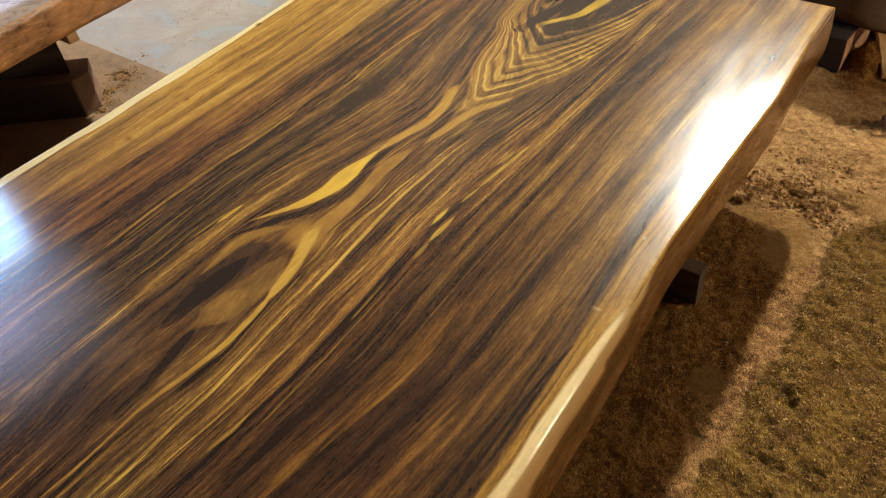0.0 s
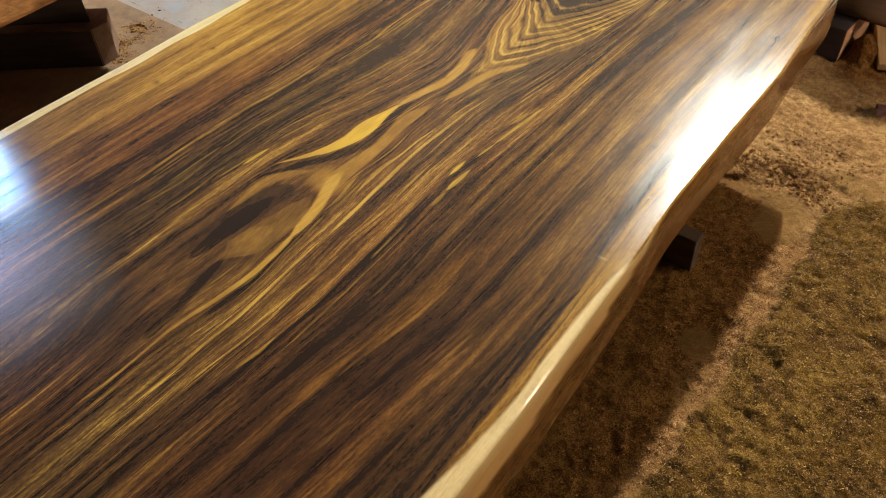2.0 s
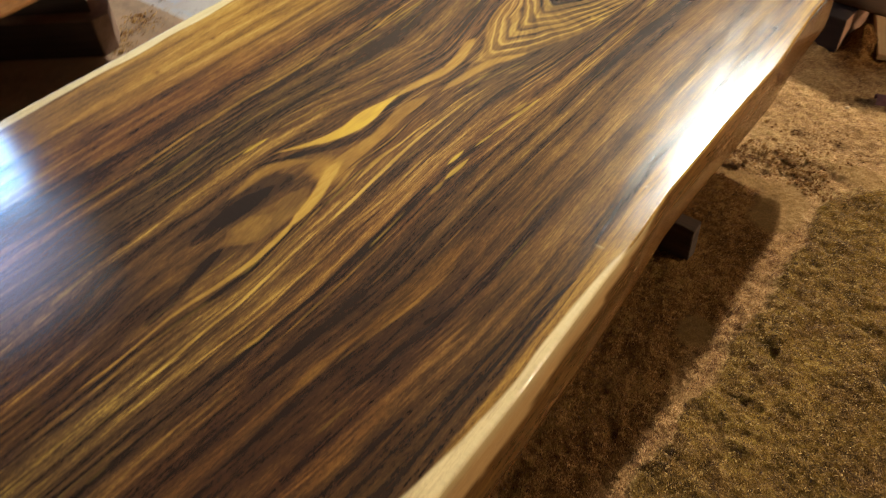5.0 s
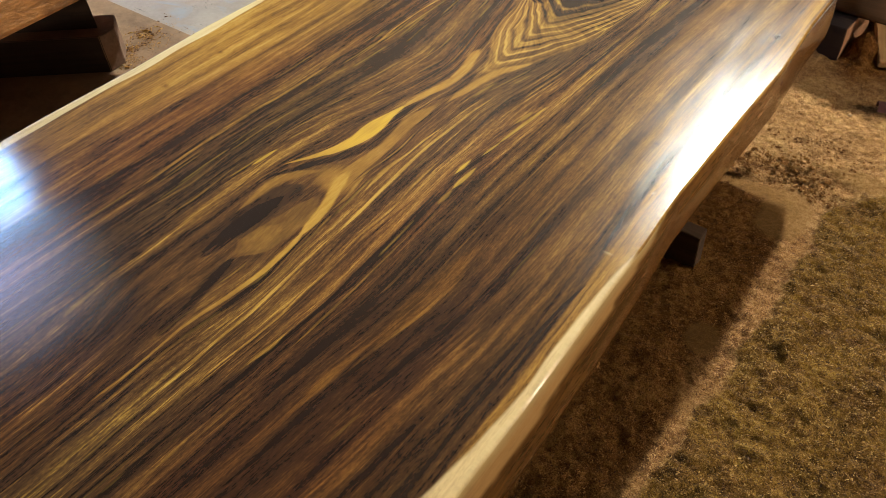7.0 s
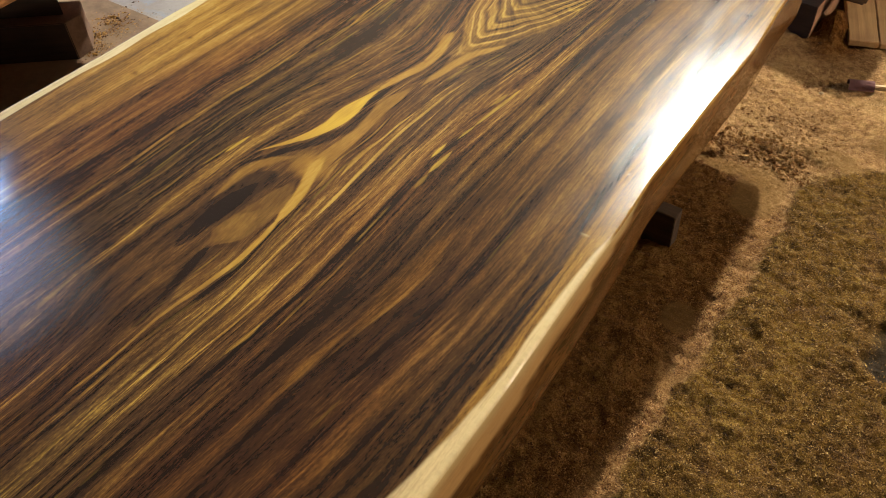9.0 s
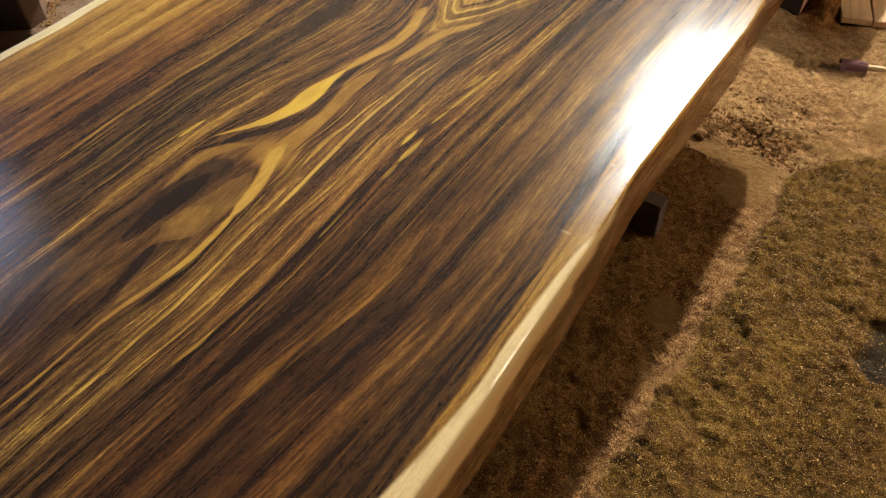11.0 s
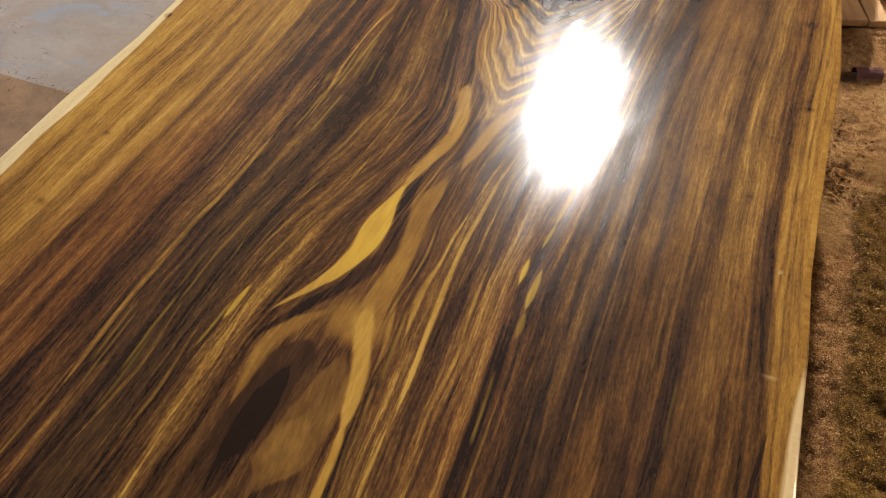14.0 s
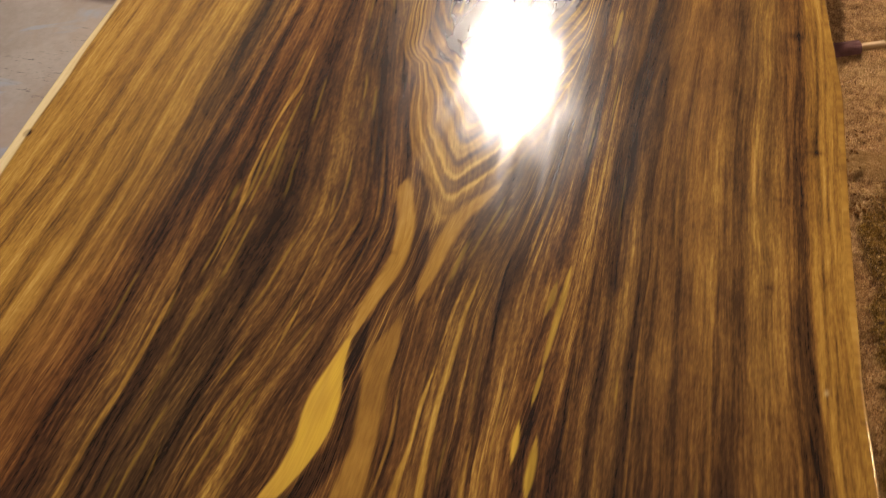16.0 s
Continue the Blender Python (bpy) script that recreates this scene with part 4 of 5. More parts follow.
    # light streaks: strength, part of yellow, half-widths, points
    for amp, ripe, widths, pts in (
            (0.28, 0.08, (4, 4, 5, 6, 4, 4, 3), ((-0.206, 0.43), (-0.209, 0.50), (-0.210, 0.56), (-0.208, 0.64), (-0.206, 0.70), (-0.200, 0.74), (-0.197, 0.79), (-0.195, 0.88))),
            (0.44, 0.25, (2, 2.5, 4.2, 2.5, 2, 2.5, 4.5, 2.5, 1.6), ((-0.168, 0.92), (-0.167, 0.973), (-0.170, 1.012), (-0.175, 1.047), (-0.176, 1.10), (-0.176, 1.14), (-0.173, 1.176), (-0.167, 1.21), (-0.170, 1.30))),
            (0.22, 0.0, (2, 2, 2), ((-0.192, 0.94), (-0.192, 0.99), (-0.192, 1.03))),
            (0.20, 0.0, (2, 3, 2), ((-0.277, 1.17), (-0.283, 1.235), (-0.284, 1.29))),
            (0.26, 0.1, (2, 3, 2.4), ((-0.154, 0.38), (-0.148, 0.43), (-0.142, 0.48), (-0.145, 0.53), (-0.150, 0.58))),
            (0.32, 0.2, (1.6, 3, 2.8, 2.4, 1.6), ((-0.112, 0.40), (-0.107, 0.458), (-0.109, 0.498), (-0.112, 0.54), (-0.112, 0.565))),
            (0.20, 0.0, (1.6, 2, 1.6), ((-0.073, 0.48), (-0.070, 0.525), (-0.074, 0.568), (-0.079, 0.62))),
            (0.18, 0.0, (2, 1.6, 1.6), ((-0.071, 0.25), (-0.071, 0.345), (-0.073, 0.416), (-0.071, 0.49))),
            (0.18, 0.0, (2, 2, 2), ((-0.162, 0.20), (-0.169, 0.263), (-0.178, 0.34))),
            (0.26, 0.0, (2, 3, 3.5, 2), ((-0.030, 0.245), (-0.034, 0.275), (-0.036, 0.303), (-0.040, 0.345))),
            (0.26, 0.0, (2, 4, 4.5, 3), ((-0.002, 0.150), (-0.004, 0.178), (-0.012, 0.204), (-0.019, 0.238))),
            (0.18, 0.0, (2.4, 3, 2), ((-0.048, 0.14), (-0.051, 0.165), (-0.054, 0.19))),
            (0.22, 0.2, (1.6, 2.4, 1.6), ((-0.132, 0.64), (-0.130, 0.669), (-0.134, 0.70))),
            (0.30, 0.5, (2.4, 3.2, 2.6), ((-0.058, 0.812), (-0.053, 0.844), (-0.050, 0.880))),
            (0.26, 0.0, (2, 3, 3, 2.2, 3, 3, 2.6), ((-0.039, 0.862), (-0.034, 0.914), (-0.031, 0.949), (-0.027, 0.973), (-0.019, 1.007), (-0.027, 1.066), (-0.037, 1.128), (-0.052, 1.194))),
            (0.30, 0.0, (2, 2, 2.2, 3, 2.6, 2), ((-0.020, 0.866), (-0.011, 0.892), (-0.005, 0.932), (-0.001, 0.968), (0.000, 1.011), (-0.008, 1.058), (-0.033, 1.162))),
            (0.20, 0.0, (1.6, 2, 1.6), ((-0.062, 0.87), (-0.056, 0.95), (-0.050, 1.03), (-0.062, 1.13))),
            (0.30, 0.12, (4.5, 4, 3.5, 3, 2.4), ((0.108, 0.12), (0.109, 0.16), (0.108, 0.19), (0.106, 0.23), (0.113, 0.29), (0.120, 0.34))),
            (0.20, 0.05, (2.2, 2, 2, 2), ((0.123, 0.36), (0.123, 0.40), (0.118, 0.434), (0.111, 0.471), (0.106, 0.519), (0.100, 0.555))),
            (0.36, 0.15, (2.4, 4.2, 4.6, 2.2, 2.2, 3, 3), ((0.099, 0.56), (0.099, 0.60), (0.090, 0.636), (0.083, 0.66), (0.085, 0.687), (0.088, 0.719), (0.089, 0.75), (0.083, 0.80))),
            (0.38, 0.30, (2.4, 5, 5.6, 3.2, 2.4, 3, 2), ((0.113, 0.62), (0.107, 0.664), (0.105, 0.690), (0.106, 0.712), (0.109, 0.745), (0.109, 0.79), (0.113, 0.835))),
            (0.34, 0.15, (3.5, 3.5, 3.5, 3, 3, 2.4), ((0.150, 0.16), (0.152, 0.21), (0.150, 0.278), (0.152, 0.34), (0.147, 0.41), (0.143, 0.47), (0.140, 0.52))),
            (0.40, 0.35, (2.4, 4.2, 4.6, 4, 4, 4, 3, 2.4), ((0.142, 0.53), (0.139, 0.59), (0.133, 0.644), (0.129, 0.696), (0.126, 0.74), (0.125, 0.79), (0.127, 0.83), (0.130, 0.91), (0.136, 0.955))),
            (0.24, 0.05, (2, 2.4, 2), ((0.112, 0.845), (0.116, 0.90), (0.123, 0.955))),
            (0.24, 0.0, (2, 2, 2.4, 2.4), ((0.184, 0.20), (0.182, 0.25), (0.188, 0.31), (0.190, 0.36), (0.185, 0.415), (0.183, 0.46))),
            (0.34, 0.05, (2.4, 3, 3, 2.4, 3.6, 2.4), ((0.180, 0.48), (0.174, 0.54), (0.175, 0.585), (0.177, 0.625), (0.172, 0.66), (0.166, 0.72), (0.165, 0.77))),
            (0.34, 0.2, (2.4, 4.5, 5, 2.4), ((0.213, 0.262), (0.216, 0.296), (0.220, 0.316), (0.218, 0.352))),
            (0.24, 0.25, (2, 2.2, 2.4, 2), ((0.243, 0.33), (0.242, 0.40), (0.241, 0.46), (0.238, 0.53), (0.236, 0.58))),
            (0.18, 0.0, (2.4, 3, 2.4), ((0.277, 0.46), (0.279, 0.503), (0.276, 0.541), (0.274, 0.60))),
            (0.22, 0.0, (4, 4, 4.5, 3.5, 2.4), ((0.330, 0.34), (0.340, 0.42), (0.350, 0.48), (0.354, 0.54), (0.354, 0.58))),
            (0.22, 0.05, (3, 5, 5, 3, 2, 2), ((0.342, 1.01), (0.340, 1.077), (0.340, 1.125), (0.343, 1.188), (0.348, 1.255), (0.353, 1.38))),
            (0.16, 0.0, (2.4, 2.4, 2.4), ((0.258, 0.60), (0.256, 0.70), (0.252, 0.82), (0.254, 0.95))),
            (0.16, 0.0, (2, 2, 2), ((0.318, 0.56), (0.313, 0.70), (0.312, 0.86), (0.316, 1.0))),
            (0.14, 0.0, (3, 3, 3), ((0.392, 0.62), (0.386, 0.75), (0.383, 0.90), (0.386, 1.05))),
            (0.24, 0.1, (1.6, 2, 1.8), ((0.181, 0.96), (0.196, 1.08), (0.206, 1.22))),
            (0.24, 0.1, (1.6, 2, 1.8), ((0.246, 1.0), (0.250, 1.12), (0.256, 1.30)))):
        m = streak([0.62 * w for w in widths], *pts, fade=0.02, left=1.4, right=1.0) * (0.80 + 0.35 * vnoise(X * 90, Y * 7, 58))
        rim = streak([1.25 * w + 1.2 for w in widths], *pts, fade=0.02, edge=0.3)
        tone = (tone - 0.085 * rim) * (1 - 0.6 * m) + 0.78 * amp * m
        gold = np.maximum(gold, 0.36 * m)
        yellow = np.maximum(yellow, 0.75 * ripe * m)
    # short bright dashes
    for amp, widths, pts in (
            (1.0, (2.4, 3.4, 2.4), ((-0.092, 0.574), (-0.090, 0.600), (-0.088, 0.626))), (0.45, (1.4, 1.6, 1.4), ((-0.101, 0.53), (-0.098, 0.56), (-0.096, 0.60))),
            (1.0, (2, 3.2, 1.6), ((0.207, 0.745), (0.207, 0.765), (0.207, 0.788))), (0.6, (1.4, 2.2, 1.8), ((0.216, 0.808), (0.218, 0.826), (0.221, 0.852))),
            (0.75, (2, 4, 4, 1.8), ((0.226, 0.712), (0.226, 0.734), (0.227, 0.75), (0.226, 0.776))), (0.3, (3, 4, 3), ((0.228, 0.67), (0.229, 0.69), (0.227, 0.708))),
            (0.35, (2, 4.2, 2.6), ((0.211, 0.912), (0.216, 0.930), (0.219, 0.958))), (0.55, (1.8, 3, 3, 1.8), ((0.220, 0.852), (0.224, 0.894), (0.228, 0.935), (0.231, 0.98))),
            (0.5, (2, 3, 2), ((0.237, 1.36), (0.239, 1.40), (0.241, 1.44))), (0.4, (1.4, 1.8, 1.4), ((-0.160, 1.0), (-0.159, 1.1), (-0.158, 1.2)))):
        yellow = np.maximum(yellow, amp * streak(widths, *pts, fade=0.006))
    tone -= 0.22 * streak((3, 4, 3), (0.2145, 0.74), (0.216, 0.78), (0.218, 0.81)) + 0.2 * streak((2, 2, 2), (0.199, 0.72), (0.199, 0.79))

    # band that runs from the knot down to the yellow patch, and its lobes
    band_a = streak((2.4, 5, 8, 8.5, 9, 9.5, 8), (0.016, 0.838), (0.019, 0.861), (0.023, 0.882), (0.029, 0.908), (0.038, 0.935), (0.041, 0.971), (0.034, 1.016), (0.022, 1.055), (0.020, 1.075), fade=0.008, left=1.3, edge=0.3)
    band_b = streak((4, 7, 9, 9, 5), (0.074, 0.90), (0.077, 0.933), (0.082, 0.960), (0.087, 0.988), (0.097, 1.03), (0.135, 1.09), fade=0.014, left=1.3)
    lobe = np.maximum(streak((16, 17, 16, 13, 13, 14, 13, 6), (0.060, 0.610), (0.062, 0.664), (0.065, 0.70), (0.062, 0.744), (0.055, 0.79), (0.055, 0.833), (0.060, 0.86), (0.062, 0.885), fade=0.02, right=1.15, edge=0.22), blob(0.055, 0.625, 0.035, 0.03, 0.0, 0.4))
    cleft = streak((4, 6, 8, 9, 7, 6, 4), (-0.045, 0.570), (-0.028, 0.598), (-0.010, 0.632), (0.006, 0.652), (0.026, 0.692), (0.040, 0.732), (0.037, 0.770), (0.030, 0.812), (0.024, 0.850), (0.030, 0.875), fade=0.012, right=1.5, edge=0.3)
    tone = tone * (1 - 0.85 * lobe) + (0.13 + 0.06 * vnoise(X * 50, Y * 14, 57) + 0.08 * blob(0.060, 0.72, 0.012, 0.06, 0, 0.7) + 0.08 * blob(0.062, 0.845, 0.010, 0.03, 0, 0.6)) * lobe
    gold = np.maximum(gold * (1 - lobe), 0.55 * lobe)
    for m, amp in ((band_a, 0.24), (band_b, 0.20)):
        tone = tone * (1 - 0.85 * m) + (amp + 0.05 * fray) * m
        gold = np.maximum(gold, 0.75 * m)
    tone -= 0.30 * streak((3, 4, 5, 4), (0.052, 0.89), (0.062, 0.925), (0.066, 0.975), (0.062, 1.005), fade=0.012, left=1.4) + 0.20 * streak((2, 2.4, 2), (0.008, 0.88), (0.018, 0.935), (0.022, 0.99), (0.014, 1.04)) + 0.2 * streak((3, 3, 3), (0.094, 0.91), (0.102, 0.96), (0.118, 1.02))
    tone -= 0.22 * streak((1.4, 2, 2, 2, 1.6), (0.083, 0.615), (0.079, 0.66), (0.080, 0.70), (0.076, 0.745), (0.070, 0.79), (0.071, 0.84), (0.072, 0.88), fade=0.03) + 0.14 * streak((1.2, 1.6, 1.2), (0.047, 0.74), (0.044, 0.79), (0.043, 0.83), fade=0.02) * lobe
    # the eye: a tan heart, a dark core under a brown hood, and darker fingers towards the near end
    heart_wood = streak((12, 26, 28, 26, 24, 10), (0.046, 0.405), (0.056, 0.44), (0.062, 0.483), (0.066, 0.528), (0.064, 0.555), (0.058, 0.578), fade=0.012, edge=0.12)
    hood = np.maximum(blob(0.006, 0.545, 0.026, 0.036, 0.25, 0.10, 0.10), blob(0.0, 0.495, 0.026, 0.07, 0.03, 0.16, 0.10))
    core = streak((5, 12, 16, 15, 6), (0.006, 0.375), (0.005, 0.425), (0.005, 0.475), (0.007, 0.505), (0.009, 0.542), fade=0.006, edge=0.18)
    inside = np.maximum(heart_wood, hood)
    bowl = blob(0.03, 0.36, 0.075, 0.21, -0.02, 0.3)
    tone = tone * (1 - 0.6 * bowl) + (-0.015 + 0.06 * vnoise(X * 40, Y * 12, 59)) * bowl
    yellow *= 1 - 0.8 * inside
    tone = tone * (1 - inside) + inside * (0.045 + 0.13 * streak((8, 12, 10, 5), (0.050, 0.42), (0.053, 0.445), (0.052, 0.468), (0.058, 0.50), left=1.8, right=1.8) + 0.05 * vnoise(X * 60, Y * 26, 35) - 0.16 * blob(0.082, 0.575, 0.014, 0.02, 0, 0.6))
    tone = tone - 0.27 * hood * (1 - 0.7 * heart_wood) - 0.30 * core - 0.20 * streak((1.4, 2, 2, 1.6), (0.091, 0.44), (0.092, 0.49), (0.088, 0.54), (0.076, 0.577), fade=0.02)
    red = red * (1 - 0.6 * bowl) * (1 - inside) + 0.35 * inside + 0.1 * bowl * (1 - inside)
    gold = gold * (1 - 0.8 * bowl) * (1 - inside) + 0.22 * heart_wood * (1 - hood)
    arc = streak((3, 5, 9, 10, 9), (-0.026, 0.48), (-0.029, 0.529), (-0.030, 0.562), (-0.014, 0.600), (0.006, 0.620), (0.020, 0.628), fade=0.012, right=1.3)
    tone = tone * (1 - 0.8 * arc) + 0.14 * arc
    gold = np.maximum(gold, 0.45 * arc)
    tone -= 0.34 * cleft
    tone -= 0.30 * streak((8, 7, 7, 8, 5), (0.075, 0.24), (0.069, 0.30), (0.060, 0.350), (0.050, 0.389), (0.050, 0.402), fade=0.006, edge=0.3) + 0.10 * blob(0.02, 0.20, 0.04, 0.07, 0.1, 0.6)
    tone += 0.14 * streak((4, 6, 8, 4), (0.036, 0.26), (0.038, 0.313), (0.039, 0.341), (0.041, 0.36), left=1.6, right=1.4) + 0.12 * streak((3, 8, 9, 4), (-0.013, 0.265), (-0.011, 0.299), (-0.010, 0.335), (-0.008, 0.356), left=1.5, right=1.5) + 0.10 * streak((3, 5, 4), (0.082, 0.30), (0.078, 0.36), (0.078, 0.41), left=1.6, right=1.6)
    # light rim that sweeps round the eye into the lobe
    sweep = np.maximum(streak((2, 2, 2, 2.4, 3.6, 4, 4.4, 4.2, 5), (0.091, 0.12), (0.094, 0.17), (0.093, 0.22), (0.091, 0.26), (0.094, 0.30), (0.100, 0.335), (0.105, 0.38), (0.107, 0.42), (0.103, 0.466), (0.097, 0.505), edge=0.3), streak((4.6, 7, 9.5, 11, 12), (0.099, 0.490), (0.093, 0.535), (0.082, 0.578), (0.064, 0.618), (0.058, 0.65), left=1.2, edge=0.25))
    tone = tone * (1 - 0.9 * sweep) + (0.22 + 0.08 * step(0.32, 0.42, Y) + 0.06 * fray) * sweep
    gold = np.maximum(gold, (0.45 + 0.25 * step(0.32, 0.42, Y)) * sweep)
    yellow = np.maximum(yellow, 0.22 * sweep * step(0.34, 0.42, Y))
    tone -= 0.22 * streak((2, 3, 3, 2.4), (0.104, 0.26), (0.112, 0.33), (0.116, 0.40), (0.108, 0.47), (0.103, 0.53), fade=0.03)
    # yellow patch
    left_side = curve((-0.050, 0.60), (-0.029, 0.641), (-0.015, 0.672), (-0.006, 0.70), (-0.001, 0.727), (-0.004, 0.747), (-0.004, 0.772), (0.003, 0.806), (0.016, 0.852))
    right_rim = curve((-0.050, 0.604), (-0.021, 0.639), (0.004, 0.674), (0.018, 0.706), (0.027, 0.737), (0.029, 0.757), (0.027, 0.780), (0.020, 0.812), (0.017, 0.852))
    patch = step(-0.0022, 0.0014, X - left_side(Y) + 0.001 * rag) * step(-0.0008, 0.0014, right_rim(Y) - X + 0.0008 * rag) * ends(0.606, 0.846, 0.006)
    yellow = np.maximum(yellow, (0.40 + 0.55 * step(0.64, 0.72, Y) + 0.12 * fray) * patch)
    tone = tone * (1 - patch) + 0.30 * patch
    gold = np.maximum(gold, 0.6 * patch)

    tone -= 0.06 * step(-0.02, -0.12, X) * step(0.85, 0.55, Y)
    # lighter brown stripes beside the honey strip
    beside = step(0.40, 0.44, X) * step(0.475, 0.46, X)
    tone += (0.045 + 0.07 * vnoise(X * 160, Y * 3, 63)) * beside
    tone -= 0.04 * step(0.18, 0.24, X) * step(0.38, 0.33, X) * step(0.9, 0.6, Y)
    gold = np.maximum(gold, 0.16 * beside)
    red = np.maximum(red, 0.40 * step(0.22, 0.28, X) * step(0.47, 0.45, X) * step(0.5, 0.8, Y))
    tone -= 0.035 * step(0.22, 0.28, X) * step(0.47, 0.45, X) * step(0.5, 0.8, Y)
    # faint loose streaks that follow the grain
    r = random.Random(8)
    for _ in range(110):
        x = r.choice((r.uniform(-0.2, -0.05), r.uniform(-0.2, -0.05), r.uniform(0.10, 0.25), r.uniform(-0.45, 0.45)))
        y = r.uniform(-0.1, 1.5)
        row = int(np.argmin(np.abs(Y[:, 0] - y)))
        level = U[row, int(np.argmin(np.abs(X[row] - x)))]
        y1, amp = y + r.uniform(0.02, 0.10), r.uniform(0.10, 0.34) * (0.5 if y < 0.3 else 1)
        m = np.exp(-((U - level) / r.uniform(0.0010, 0.0018)) ** 4) * ends(y, y1, 0.012) * step(0.03, 0.02, np.abs(X - x))
        yellow = np.maximum(yellow, amp * m * (1 - inside))
    yellow *= 0.80 + 0.20 * vnoise(X * 300, Y * 30, 26)
    # small knots and marks
    for x, y, s in ((-0.412, 0.647, 0.0055), (-0.414, 0.79, 0.004), (0.474, 1.419, 0.008), (0.494, 1.202, 0.004), (0.439, 0.993, 0.0025), (0.45, 1.12, 0.003), (0.03, 0.964, 0.003)):
        tone -= 0.25 * np.exp(-(((X - x) / (1.6 * s)) ** 2 + ((Y - y) / s) ** 2))
    sapr = curve((0.45, -0.5), (0.485, 0.1), (0.509, 0.213), (0.522, 0.341), (0.529, 0.405), (0.528, 0.47), (0.523, 0.523), (0.521, 0.605), (0.523, 0.70), (0.528, 0.752), (0.535, 0.80), (0.54, 0.86), (0.54, 1.65))
    sapl = curve((-0.504, -0.5), (-0.502, 0.5), (-0.497, 0.7), (-0.496, 0.95), (-0.500, 1.05), (-0.504, 1.2), (-0.504, 1.65))
    tone -= 2.0 * np.exp(-(((X + 0.502) / 0.004) ** 2 + ((Y - 1.066) / 0.005) ** 2))
    wob = 0.004 * vnoise(X * 10, Y * 12, 27)
    sap = np.maximum(step(-0.003, 0.002, X - 0.006 - sapr(Y) + wob * 0.5 + 0.0012 * rag), step(0.002, -0.002, X - sapl(Y) + wob))
    sap = np.maximum(sap, 0.8 * np.exp(-(((X - 0.493) / 0.002) ** 2 + ((Y - 0.877) / 0.0025) ** 2)))
    sap = np.maximum(sap, 0.6 * np.exp(-(((X - 0.500) / 0.007) ** 2 + ((Y - 0.722) / 0.0015) ** 2)))
    smooth = np.maximum(np.maximum(np.maximum(inside, sweep), np.maximum(lobe, arc)), np.maximum(np.maximum(band_a, band_b), np.maximum(patch, swoosh)))
    contrast = 1.09 - 0.34 * step(0.24, 0.33, X) - 0.18 * step(-0.24, -0.18, X) * step(0.0, -0.04, X) * step(0.70, 0.85, Y) - 0.24 * step(-0.2, -0.32, X) + 0.25 * vnoise(X * 12, Y * 3, 28) + 0.25 * step(0.43, 0.47, X)
    chevrons = 0.30 * knot * step(-0.01, 0.05, q) * (0.85 + 0.4 * vnoise(X * 30, Y * 14, 36))
    rings = 0.06 * step(0.06, 0.02, np.abs(X - line_c(Y) + 0.03)) * step(0.85, 1.0, Y)
    contrast = np.clip(contrast * (1 - 0.3 * step(1.15, 1.4, Y) * step(0.2, 0.28, X)), 0.35, 1.6) * (1 - 0.4 * knot) * (1 - 0.35 * bowl) * (1 - 0.78 * smooth)
    lines = 0.20 + (0.34 - 0.16 * step(0.02, -0.04, X)) * step(-0.30, -0.20, X) * step(0.30, 0.22, X) + 0.3 * vnoise(X * 10, Y * 4, 29)
    lines = np.clip(lines - 0.16 * step(0.22, 0.29, X) - 0.25 * step(0.80, 0.95, Y) * step(0.01, -0.02, X) * step(-0.24, -0.18, X) + 0.1 * step(0.43, 0.47, X), 0.05, 1.1) * (1 - 0.7 * knot) * (1 - 0.6 * bowl) * (1 - smooth)
    return tone, gold, red, yellow, sap, contrast, lines, rings, chevrons, q


